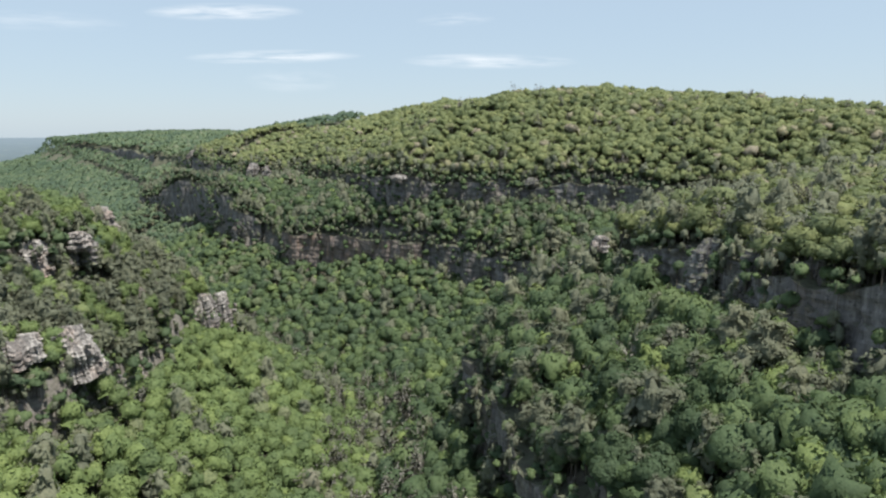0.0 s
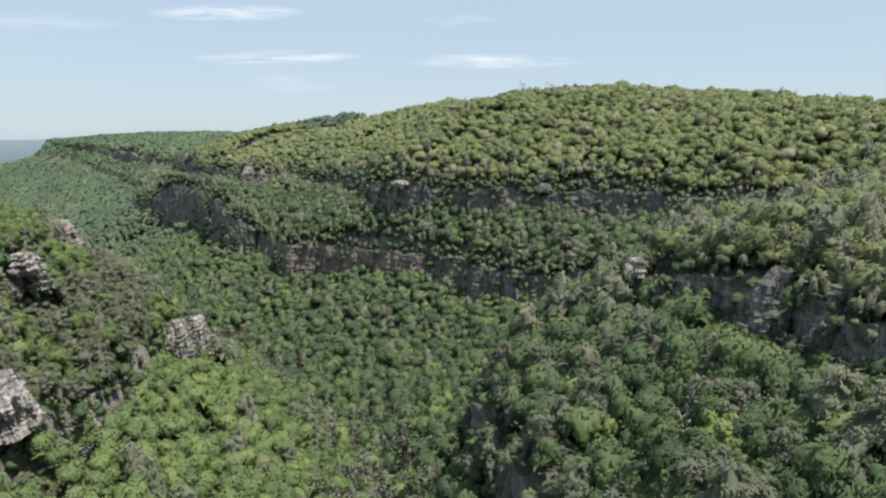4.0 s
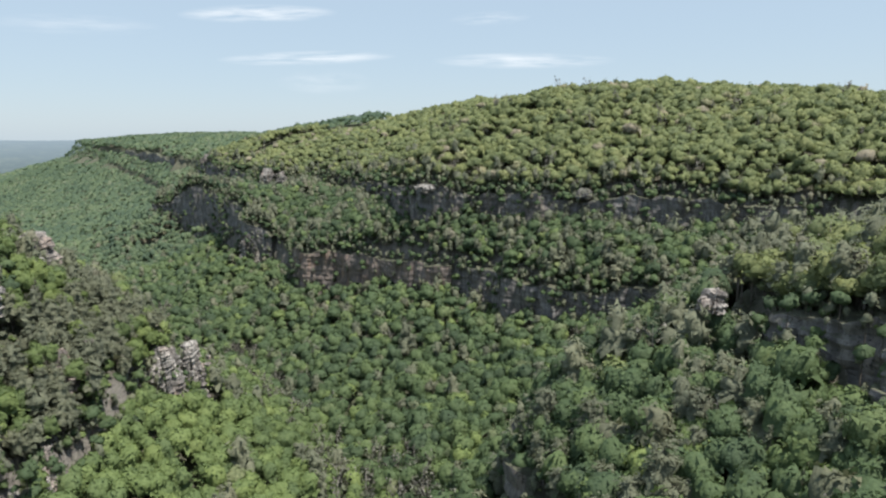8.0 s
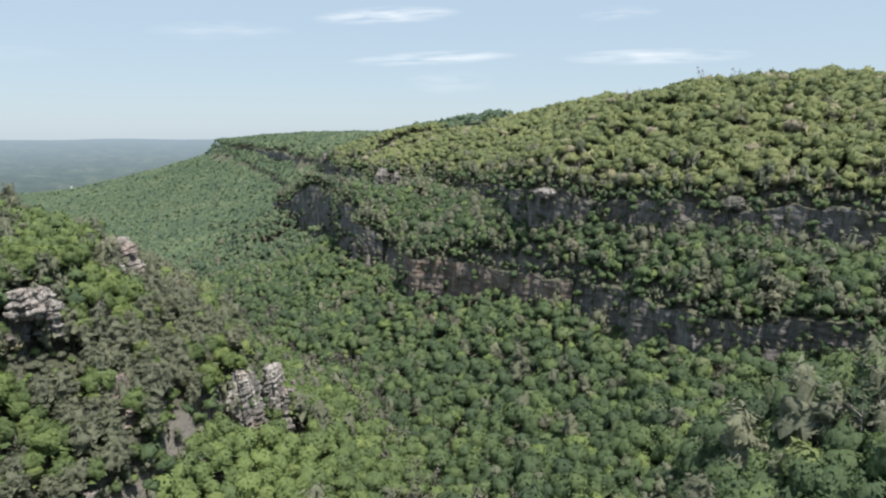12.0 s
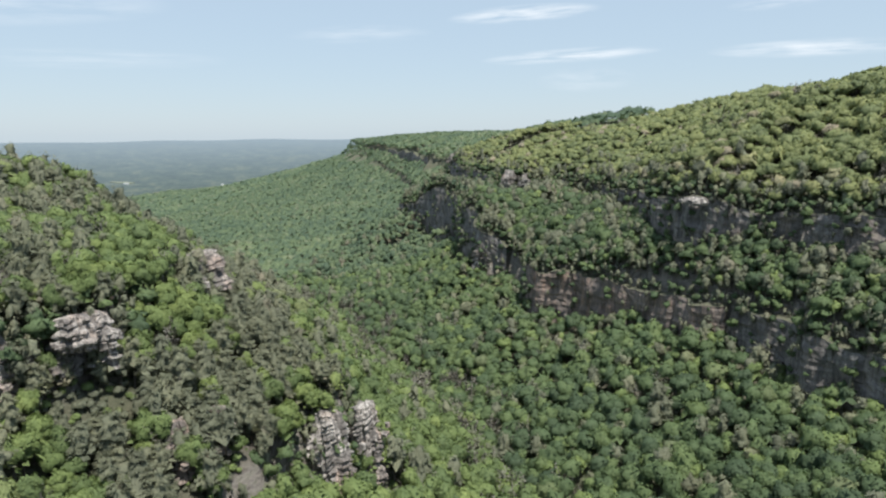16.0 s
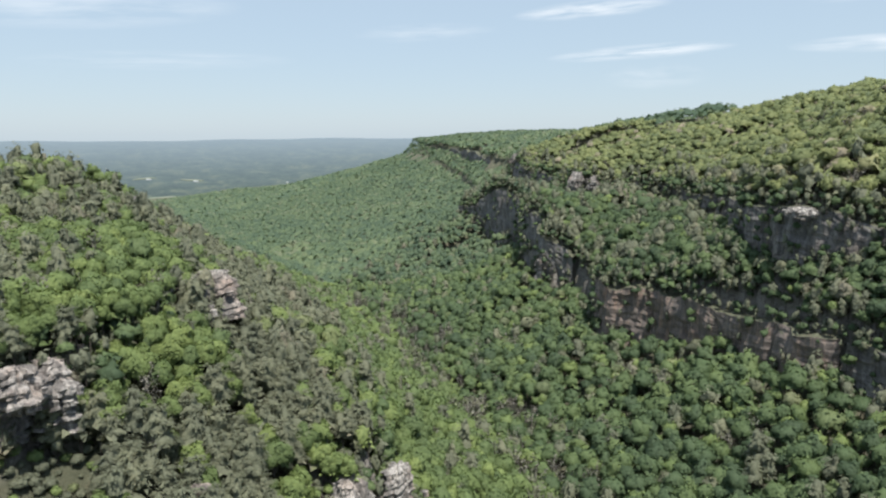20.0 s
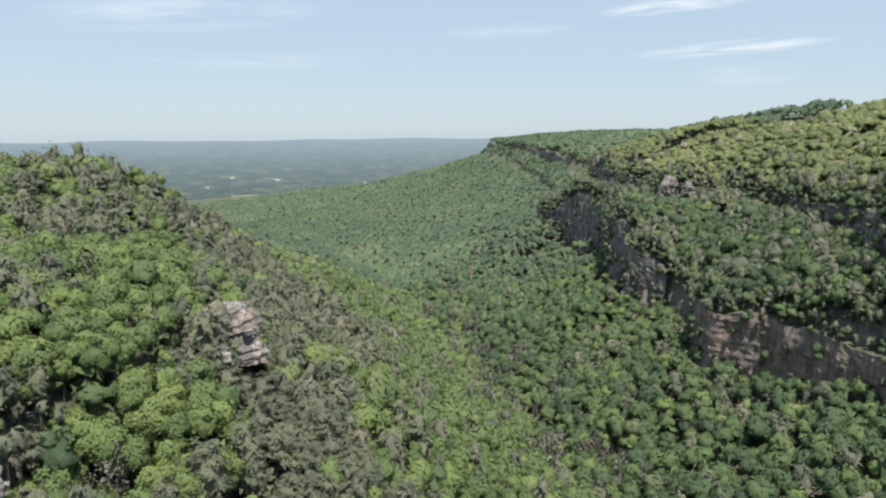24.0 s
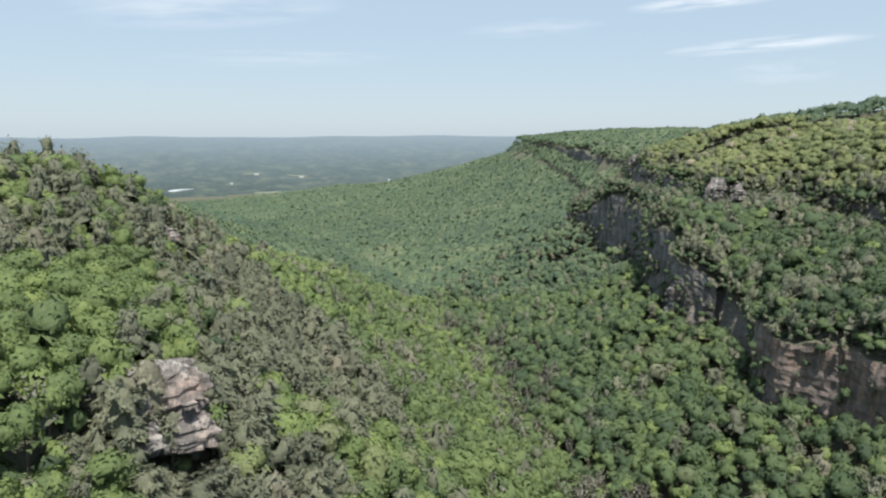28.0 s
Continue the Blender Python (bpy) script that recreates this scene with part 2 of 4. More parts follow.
LOWER = land_line([(75, -500, -60, -85), (62, -100, -70, -95), (48, 60, -82, -105), (40, 120, -86, -108), (28, 165, -88, -112),
                   (18, 205, -84, -114), (12, 250, -86, -112), (16, 295, -88, -108), (60, 338, -82, -98), (110, 362, -74, -84),
                   (138, 382, -70, -78), (105, 410, -72, -86), (62, 428, -78, -98), (30, 455, -80, -106), (8, 478, -78, -106), (0, 487, -78, -97),
                   (-45, 520, -77, -101), (-92, 556, -78, -111), (-134, 572, -79, -113), (-142, 610, -88, -110),
                   (-165, 650, -92, -108), (-204, 668, -62, -112), (-245, 740, -60, -115), (-300, 850, -60, -118),
                   (-345, 892, -64, -121), (-390, 925, -72, -114), (-424, 958, -82, -108), (-445, 1010, -88, -108), (-480, 1120, -92, -108), (-670, 1430, -82, -94),
                   (-1015, 1890, -76, -80), (-1390, 2350, -72, -74), (-1520, 2750, -110, -111), (-1700, 4800, -200, -201)], 6, 7, 2, 0.55)
UPPER = land_line([(190, -500, -25, -45), (150, -100, -25, -45), (110, 60, -28, -48), (92, 130, -30, -52), (82, 165, -32, -54),
                   (80, 205, -33, -52), (62, 250, -42, -50), (84, 290, -36, -46), (140, 325, -32, -46), (192, 362, -30, -45),
                   (212, 392, -30, -45), (170, 428, -32, -50), (114, 466, -34, -56), (60, 478, -34, -54), (40, 488, -34, -54),
                   (8, 514, -34, -52), (-34, 526, -32, -52), (-64, 568, -34, -54), (-72, 625, -36, -54), (-108, 692, -38, -54),
                   (-160, 785, -38, -56), (-208, 768, -38, -62), (-245, 810, -36, -60), (-305, 890, -34, -60),
                   (-342, 928, -30, -62), (-365, 1000, -34, -66), (-440, 1150, -36, -70), (-640, 1450, -36, -62),
                   (-980, 1900, -30, -50), (-1340, 2330, -24, -34), (-1450, 2700, -60, -62), (-1600, 4800, -90, -91)], 6, 8, 3, 0.7)
WEST_LOW = land_line([(-140, -500, -72, -84), (-128, 60, -72, -84), (-120, 150, -70, -84), (-116, 210, -72, -86), (-110, 243, -84, -98),
                      (-112, 280, -80, -94), (-112, 318, -79, -97), (-126, 345, -78, -94), (-160, 378, -72, -84), (-215, 410, -70, -80),
                      (-280, 462, -82, -88), (-360, 550, -100, -103), (-470, 660, -122, -123.5), (-620, 790, -143, -144), (-850, 900, -165, -165.6),
                      (-1250, 1080, -200, -200.5), (-1900, 1350, -250, -250.5), (-2600, 1650, -289, -289.4), (-4800, 2900, -291, -291.5)], 6, 4, 4, 0.35)
WEST_HIGH = land_line([(-230, -500, -20, -25), (-200, 60, -25, -30), (-170, 180, -34, -40), (-144, 258, -38, -48), (-152, 290, -42, -50),
                       (-164, 322, -42, -52), (-205, 356, -44, -50), (-250, 372, -39, -46), (-303, 398, -27, -36), (-335, 426, -36, -43), (-367, 457, -51, -54),
                       (-397, 488, -66, -68), (-480, 565, -85, -86), (-610, 680, -107, -107.6), (-750, 790, -132, -132.6), (-950, 900, -162, -162.5),
                       (-1350, 1060, -210, -210.5), (-2000, 1300, -255, -255.5), (-2800, 1580, -288, -288.4), (-4800, 2500, -290, -290.5)], 6, 5, 5, 0.6)


def thinned(q):
    """Fewer steps in the far part of a line."""
    n = np.arange(len(q))
    return q[((q[:, 1] < 1250) & (q[:, 0] > -760)) | (n % 4 == 0) | (n == len(q) - 1)]


AXIS, LOWER, UPPER, WEST_LOW, WEST_HIGH = (thinned(q) for q in (AXIS, LOWER, UPPER, WEST_LOW, WEST_HIGH))


def nearest(p, line):
    """For points p: the distance to a line and the line's heights there."""
    best = np.full(len(p), 1e18)
    heights = np.zeros((len(p), line.shape[1] - 2))
    for a, b in zip(line[:-1], line[1:]):
        d = b[:2] - a[:2]
        t = np.clip(((p - a[:2]) @ d) / (d @ d), 0, 1)
        off = p - a[:2] - t[:, None] * d
        dist = (off * off).sum(1)
        w = dist < best
        best[w] = dist[w]
        heights[w] = a[2:] + t[w, None] * (b[2:] - a[2:])
    return np.sqrt(best), heights


def beyond(p, line, far_x):
    """Whether points lie on far_x's side of a line."""
    ring = np.vstack([line[:, :2], [(far_x, 9000), (far_x, -9000)]])
    inside = np.zeros(len(p), bool)
    x, y = p[:, 0], p[:, 1]
    for (x0, y0), (x1, y1) in zip(ring, np.roll(ring, -1, 0)):
        if y0 != y1:
            inside ^= ((y0 > y) != (y1 > y)) & (x < (x1 - x0) * (y - y0) / (y1 - y0) + x0)
    return inside


def bumps(p, size, seed):
    """Smooth uneven ground, about -1 to 1, made of crossed waves."""
    r = np.random.RandomState(seed)
    z = 0
    for _ in range(9):
        a, k, f = r.uniform(0, 6.28), r.uniform(0.6, 1.7), r.uniform(0, 6.28)
        z = z + np.sin((p[:, 0] * math.cos(a) + p[:, 1] * math.sin(a)) * 6.28 * k / size + f)
    return z / 4.5


def land(p):
    """Ground height at points p, with the distances to the lines and the zone of each: east and west sides, bench, top."""
    d = {}
    d["axis"], ha = nearest(p, AXIS)
    d["low"], hl = nearest(p, LOWER)
    d["up"], hu = nearest(p, UPPER)
    d["wlow"], wl = nearest(p, WEST_LOW)
    d["whigh"], wh = nearest(p, WEST_HIGH)
    east, low, up = beyond(p, AXIS, 9000), beyond(p, LOWER, 9000), beyond(p, UPPER, 9000)
    low_top, up_top = low & (d["low"] > 3.0), up & (d["up"] > 3.0)  # the ground steps up just behind the rock faces
    wlow, whigh = beyond(p, WEST_LOW, -9000), beyond(p, WEST_HIGH, -9000)
    s = d["axis"] / (d["axis"] + d["low"] + 1e-6)
    z = ha[:, 0] + (hl[:, 1] - ha[:, 0]) * s ** np.interp(p[:, 1], (800, 1300), (1.35, 1.9))
    s = d["low"] / (d["low"] + d["up"] + 1e-6)
    z = np.where(low, hl[:, 1], z)
    z = np.where(low_top, hl[:, 0] + (hu[:, 1] - hl[:, 0]) * s, z)
    swell = np.interp(p[:, 0], (-1300, -1000, -640, -450, -250, -120, -85, 0, 100, 230, 330, 450, 700), (13, 27, 33, 33, 47, 54, 59, 77, 75, 67, 46, 33, 22))
    swell = swell * np.clip((p[:, 1] - 300) / 150, 0.10, 1)
    z = np.where(up, hu[:, 1], z)
    z = np.where(up_top, hu[:, 0] + swell * (1 - np.exp(-(d["up"] / 95) ** 1.15)), z)
    s = d["axis"] / (d["axis"] + d["wlow"] + 1e-6)
    zw = ha[:, 0] + (wl[:, 1] - ha[:, 0]) * s ** 1.2
    s = d["wlow"] / (d["wlow"] + d["whigh"] + 1e-6)
    zw = np.where(wlow, wl[:, 0] + (wh[:, 1] - wl[:, 0]) * s, zw)
    rise = np.interp(wh[:, 0], (-170, -130, -95, -66, -44, -34, -20), (6, 8, 68, 46, 20, 15, 5))
    zw = np.where(whigh, wh[:, 0] + rise * (1 - np.exp(-np.interp(p[:, 1], (320, 380), (0.45, 0.6)) * d["whigh"] / np.maximum(rise, 1))), zw)
    z = np.where(east, z, zw)
    z = z + 1.6 * bumps(p, 45, 1) + 3.0 * bumps(p, 160, 2)
    d.update(east=east, on_bench=east & low & ~up, on_top=east & up, talus=east & ~low,
             west_talus=~east & ~wlow, west_steep=~east & wlow & ~whigh, west_top=~east & whigh)
    return z, d


def tri_mesh(name, verts, tris, mats, slots=None, tint=None, smooth=False, normals=None):
    me = bpy.data.meshes.new(name)
    verts, tris = np.asarray(verts, np.float32), np.asarray(tris, np.int32)
    me.vertices.add(len(verts))
    me.vertices.foreach_set("co", verts.ravel())
    me.loops.add(tris.size)
    me.loops.foreach_set("vertex_index", tris.ravel())
    me.polygons.add(len(tris))
    me.polygons.foreach_set("loop_start", np.arange(0, tris.size, 3, dtype=np.int32))
    if slots is not None:
        me.polygons.foreach_set("material_index", np.asarray(slots, np.int32))
    me.polygons.foreach_set("use_smooth", np.full(len(tris), smooth))
    for mat in mats:
        me.materials.append(mat)
    if tint is not None:
        me.attributes.new("tint", "FLOAT", "POINT").data.foreach_set("value", np.asarray(tint, np.float32))
    me.update(calc_edges=True)
    if normals is not None:
        me.attributes.new("custom_normal", "FLOAT_VECTOR", "POINT").data.foreach_set("vector", np.asarray(normals, np.float32).ravel())
    return me


def grid_tris(rows, cols):
    i = (np.arange(rows - 1)[:, None] * cols + np.arange(cols - 1)).ravel()
    return np.vstack([np.c_[i, i + 1, i + cols + 1], np.c_[i, i + cols + 1, i + cols]])


def spaced(lo, hi, step, far_lo, far_hi, grow=1.12):
    mid = list(np.arange(lo, hi, step))
    for end, sign in ((far_lo, -1), (far_hi, 1)):
        at, s = (mid[0] if sign < 0 else mid[-1]), step
        while (at - end) * sign < 0:
            s *= grow
            at += sign * s
            mid.insert(0, at) if sign < 0 else mid.append(at)
    return np.array(mid)


gx, gy = spaced(-440, 260, 4.0, -4600, 2400), spaced(40, 960, 4.2, -900, 4700)
gp = np.stack(np.meshgrid(gx, gy), -1).reshape(-1, 2)
gz, _ = land(gp)
ground = tagged(new("ground", tri_mesh("ground", np.c_[gp, gz], grid_tris(len(gy), len(gx)), [GROUND], smooth=True)),
                "canyon floor and slopes of brown leaf litter and undergrowth", "ground", kind="structure")

# ---- rock walls ----
def cliff_wall(name, line, outward, start, end, mat, label, seed, bulge=1.8):
    """A wall of bedded rock along a stretch of a land line: ledges, buttresses and clefts."""
    mids = (line[:, 1] >= start) & (line[:, 1] <= end)
    q = land_line(line[np.flatnonzero(mids)[0]:np.flatnonzero(mids)[-1] + 1], 2.4)
    tangent = np.gradient(q[:, :2], axis=0)
    for c in (0, 1):
        tangent[:, c] = np.convolve(np.pad(tangent[:, c], 4, "edge"), np.ones(9) / 9, "valid")
    tangent /= np.linalg.norm(tangent, axis=1)[:, None] + 1e-9
    out = np.c_[-tangent[:, 1], tangent[:, 0]] * outward
    rows = 22
    verts = []
    for k in range(rows):
        f = k / (rows - 1)
        z = q[:, 3] - 4 + (q[:, 2] + 0.6 - q[:, 3] + 4) * f
        for i in range(len(q)):
            x, y, h = q[i, 0], q[i, 1], z[i]
            fold = noise.noise((x * 0.05, y * 0.05, seed)) * bulge * 1.5 + noise.noise((x * 0.12, y * 0.12, h * 0.08 + seed)) * bulge
            cleft = -max(0.0, 0.16 - abs(noise.noise((x * 0.07 + 5, y * 0.07, h * 0.02 + seed * 2.0)))) * 14.0
            bed = noise.noise((x * 0.02, h * 0.42, seed + 3.0)) * 0.8 + noise.noise((x * 0.05, h * 1.1, seed + 9.0)) * 0.35
            grit = noise.noise((x * 0.35, y * 0.35, h * 0.35)) * 0.8
            lean = 1.2 + fold + cleft + bed + grit - (7.5 if k == rows - 1 else 0.0)
            verts.append((x + out[i, 0] * lean, y + out[i, 1] * lean, h + noise.noise((x * 0.2, y * 0.2, seed)) * 1.5 * (f > 0.9)))
    return tagged(new(name, tri_mesh(name, verts, grid_tris(rows, len(q)), [mat])), label, "cliff", kind="structure")


cliff_wall("cliff_1", LOWER, 1, 60, 300, ROCK_GREY, "shaded grey sandstone cliff low on the wooded spur", 1)
cliff_wall("cliff_2", LOWER, 1, 405, 500, ROCK_GREY, "grey banded sandstone cliff over the side gulch", 2)
cliff_wall("cliff_3", LOWER, 1, 500, 612, ROCK_BROWN, "rust-brown overhanging sandstone cliff above the valley forest", 3)
cliff_wall("cliff_4", LOWER, 1, 655, 1000, ROCK_GREY, "tall grey sandstone headland cliff with dark streaks", 4)
cliff_wall("cliff_5", UPPER, 1, 60, 245, ROCK_GREY, "broken grey rim cliff on the wooded spur", 5)
cliff_wall("cliff_6", UPPER, 1, 425, 700, ROCK_GREY, "dark grey rim cliff below the wooded hill", 6)
cliff_wall("cliff_7", UPPER, 1, 760, 1160, ROCK_GREY, "far grey rim cliff along the plateau edge", 7)
cliff_wall("cliff_8", UPPER, 1, 1300, 1800, ROCK_GREY, "distant dark cliff band under the ridge", 8)


# ---- trees ----
def cards(centres, normals, sizes, rng, along=None, slim=1.0):
    """Sprays of leaves: irregular three-cornered pieces facing about along the normals."""
    n = len(centres)
    side = np.cross(normals, rng.normal(size=(n, 3)) if along is None else np.cross(along, normals))
    side /= np.linalg.norm(side, axis=1)[:, None] + 1e-9
    over = np.cross(normals, side)
    v = np.empty((n, 3, 3))
    for k, (a, b) in enumerate(((-1.1, -0.75), (1.1, -0.6), (0.05, 1.2))):
        j = rng.uniform(0.65, 1.3, (n, 2))
        bend = rng.uniform(-0.3, 0.1, n)
        v[:, k] = centres + sizes[:, None] * (side * (a * j[:, 0])[:, None] + over * (b * slim * j[:, 1])[:, None] + normals * bend[:, None])
    return v.reshape(-1, 3), np.arange(3 * n).reshape(-1, 3)


def unit_ball(cuts):
    bm = bmesh.new()
    bmesh.ops.create_icosphere(bm, subdivisions=cuts, radius=1)
    v = np.array([x.co[:] for x in bm.verts])
    t = np.array([[x.index for x in f.verts] for f in bm.faces])
    bm.free()
    return v, t


BALL = unit_ball(1)
BODIES = {2: unit_ball(2), 3: unit_ball(3), 4: unit_ball(4)}


def joined(pieces):
    vs, ts, n = [], [], 0
    for v, t in pieces:
        vs.append(v), ts.append(np.asarray(t) + n)
        n += len(v)
    return np.vstack(vs), np.vstack(ts)


def stem(points, radii, sides):
    """A tapered limb through points."""
    rings = []
    for p, r in zip(points, radii):
        for k in range(sides):
            a = 6.2832 * k / sides
            rings.append((p[0] + r * math.cos(a), p[1] + r * math.sin(a), p[2]))
    tris = []
    for j in range(len(points) - 1):
        for k in range(sides):
            a, b = j * sides + k, j * sides + (k + 1) % sides
            tris += [(a, b, b + sides), (a, b + sides, a + sides)]
    return np.array(rings, float), np.array(tris)


def turned(v, r):
    """Points turned about the origin by a random turn."""
    q, _ = np.linalg.qr(r.normal(size=(3, 3)))
    return v @ q


def skin(way, balls):
    """How far the outside of a heap of balls lies from its middle, along unit ways."""
    along = way @ balls[:, :3].T
    inside = along ** 2 - (balls[:, :3] ** 2).sum(1) + balls[:, 3] ** 2
    return np.where(inside > 0, along + np.sqrt(np.maximum(inside, 0)), 0).max(1)


def broadleaf(seed, count, size, lumps=9, cuts=2, floor=-0.4, fill=0.94):
    """Crown and wood of a broad-leaved tree about 16 m high: one closed body of rounded boughs, with sprays of leaves on it."""
    r = np.random.RandomState(seed)
    shape = np.array((r.uniform(3.9, 5.4), r.uniform(3.9, 5.4), r.uniform(4.0, 5.6)))
    mid = np.array((r.uniform(-0.5, 0.5), r.uniform(-0.5, 0.5), r.uniform(9.6, 10.8)))
    balls = [(0, 0, 0, 0.6 * shape.mean())]
    for k in range(lumps):
        a, up = 2.4 * k + r.uniform(-0.5, 0.5), r.uniform(-0.3, 0.98)
        flat = math.sqrt(1 - up * up)
        at = np.array((flat * math.cos(a), flat * math.sin(a), up)) * shape * r.uniform(0.5, 0.88)
        balls.append((*at, r.uniform(1.3, 2.4) * (9 / lumps) ** 0.35))
    balls = np.array(balls)

    ways, tris = BODIES[cuts]
    ways = turned(ways, r)
    tris = tris[ways[tris].mean(1)[:, 2] > floor]
    used, inv = np.unique(tris, return_inverse=True)
    ways = ways[used]
    body = (ways * (skin(ways, balls) * fill * r.uniform(0.93, 1.05, len(ways)))[:, None] + mid, inv.reshape(-1, 3))
    way = r.normal(size=(count, 3))
    way[:, 2] = way[:, 2] * 0.8 + 0.35
    way /= np.linalg.norm(way, axis=1)[:, None]
    centre = way * (skin(way, balls) * r.uniform(0.94, 1.09, count))[:, None] + mid
    normal = way + r.normal(size=(count, 3)) * 0.42
    normal /= np.linalg.norm(normal, axis=1)[:, None]
    leaves = cards(centre, normal, r.uniform(0.55, 1.3, count) * size, r)
    wood = [stem([(0, 0, -2), (0.1, 0, 4), (0.2, 0.1, 9), (0.1, 0.2, 12.5)], (0.3, 0.24, 0.16, 0.06), 3 if count < 400 else 6)]
    if count >= 400:
        for b in balls[1:]:
            tip = b[:3] + mid
            wood.append(stem([(0.1, 0, max(3.5, tip[2] - 5)), tuple(tip * 0.5 + (0, 0, tip[2] * 0.5 - 1.2)), tuple(tip)], (0.14, 0.09, 0.03), 4))
    return joined([leaves, body]), joined(wood)


def close_broadleaf(seed, count, size):
    return broadleaf(seed, count, size, 16, 4, -0.6, 0.96)


def loose_broadleaf(seed, count, size):
    return broadleaf(seed, count, size, 11)


def plain_broadleaf(seed, count, size):
    return broadleaf(seed, count, size, 8, 2, -0.1, 0.97)


def pine(seed, count, size):
    """A ragged pine: a bare stem and loose flat tiers of needles, wider above the middle."""
    r = np.random.RandomState(seed)
    tiers = r.randint(12, 16)
    pts, wood = [], [stem([(0, 0, -2), (0.1, 0.05, 6), (0.05, 0.1, 11), (0.1, 0.1, 14.4)], (0.24, 0.19, 0.12, 0.04), 3 if count < 400 else 6)]
    boughs = []
    for k in range(tiers):
        h = 5.6 + 9.2 * k / (tiers - 1)
        reach = 3.7 * (1 - abs((h - 9.5) / 7.6) ** 2.4) * r.uniform(0.7, 1.15)
        for b in range(r.randint(3, 6)):
            a = r.uniform(0, 6.28)
            boughs.append((math.cos(a), math.sin(a), h + r.uniform(-0.4, 0.4), max(0.6, reach * r.uniform(0.6, 1.1))))
    boughs = np.array(boughs)
    pick = r.choice(len(boughs), count, p=boughs[:, 3] / boughs[:, 3].sum())
    f = r.uniform(0.2, 1.0, count) ** 0.7
    centre = np.c_[boughs[pick, 0] * boughs[pick, 3] * f, boughs[pick, 1] * boughs[pick, 3] * f, boughs[pick, 2] + 0.5 * f]
    centre += r.normal(size=(count, 3)) * (0.35, 0.35, 0.25)
    normal = np.c_[boughs[pick, :2] * 0.4, np.full(count, 0.85)] + r.normal(size=(count, 3)) * 0.22
    normal /= np.linalg.norm(normal, axis=1)[:, None]
    away = np.c_[boughs[pick, :2] + r.normal(size=(count, 2)) * 0.35, np.full(count, 0.12)]
    leaf = cards(centre, normal, r.uniform(0.6, 1.15, count) * size, r, away, 0.45 if count < 400 else 0.3)
    tufts = boughs[r.permutation(len(boughs))[:14]]
    balls = np.array([(0, 0, 0, 1.7)] + [(b[0] * b[3] * 0.5, b[1] * b[3] * 0.5, (b[2] - 10.2) * 0.8, r.uniform(0.9, 1.5)) for b in tufts])
    ways, tris = BODIES[3 if count > 200 else 2]
    ways = turned(ways, r)
    leaf = joined([leaf, (ways * (skin(ways, balls) * r.uniform(0.85, 1.08, len(ways)))[:, None] + (0, 0, 10.2), tris)])
    if count >= 400:
        for b in boughs[::2]:
            wood.append(stem([(0, 0, b[2] - 0.5), (b[0] * b[3] * 0.9, b[1] * b[3] * 0.9, b[2] + 0.3)], (0.06, 0.02), 3))
    return leaf, joined(wood)


def bare_tree(seed, count, size):
    """A leafless tree: forked limbs and a thin haze of twigs."""
    r = np.random.RandomState(seed)
    wood = [stem([(0, 0, -2), (0.1, 0, 5), (0.2, 0.1, 10), (0.1, 0.2, 14)], (0.28, 0.22, 0.14, 0.04), 3 if count < 400 else 6)]
    tips = []
    for k in range(9 if count < 400 else 26):
        a, h = r.uniform(0, 6.28), r.uniform(5, 12.5)
        reach = r.uniform(1.6, 3.6)
        tip = (reach * math.cos(a), reach * math.sin(a), h + r.uniform(1.0, 3.2))
        tips.append(tip)
        wood.append(stem([(0.1, 0.05, h - 0.6), (tip[0] * 0.55, tip[1] * 0.55, h + 0.9), tip], (0.1, 0.06, 0.02), 3))
    tips = np.array(tips)
    centre = tips[r.randint(len(tips), size=count)] * r.uniform(0.7, 1.05, (count, 1)) + r.normal(size=(count, 3)) * 0.5
    normal = r.normal(size=(count, 3))
    normal /= np.linalg.norm(normal, axis=1)[:, None]
    return cards(centre, normal, r.uniform(0.3, 0.6, count) * size, r), joined(wood)


def scatter(x0, x1, y0, y1, gap, seed):
    r = np.random.RandomState(seed)
    xs, ys = np.arange(x0, x1, gap), np.arange(y0, y1, gap * 0.87)
    p = np.stack(np.meshgrid(xs, ys), -1).astype(float)
    p[1::2, :, 0] += gap / 2
    p += r.uniform(-0.36, 0.36, p.shape) * gap
    return p.reshape(-1, 2)


# bare rock and its apron, where no tree roots
CLEARINGS = ((-108, 306, 6.5), (-114, 317, 5.5), (-105, 237, 6.5), (-107, 225, 6), (-109, 203, 8), (-118, 187, 7), (-115, 263, 4.5),
             (-113, 272, 4), (-153, 317, 4.5), (-155, 325, 4), (-136, 256, 4.5), (-144, 242, 6), (-150, 222, 6), (-276, 386, 6), (-280, 396, 6), (-288, 401, 6), (-270, 391, 6), (-134, 263, 6.5), (-135, 250, 5), (-101, 318, 5), (-100, 326, 5))


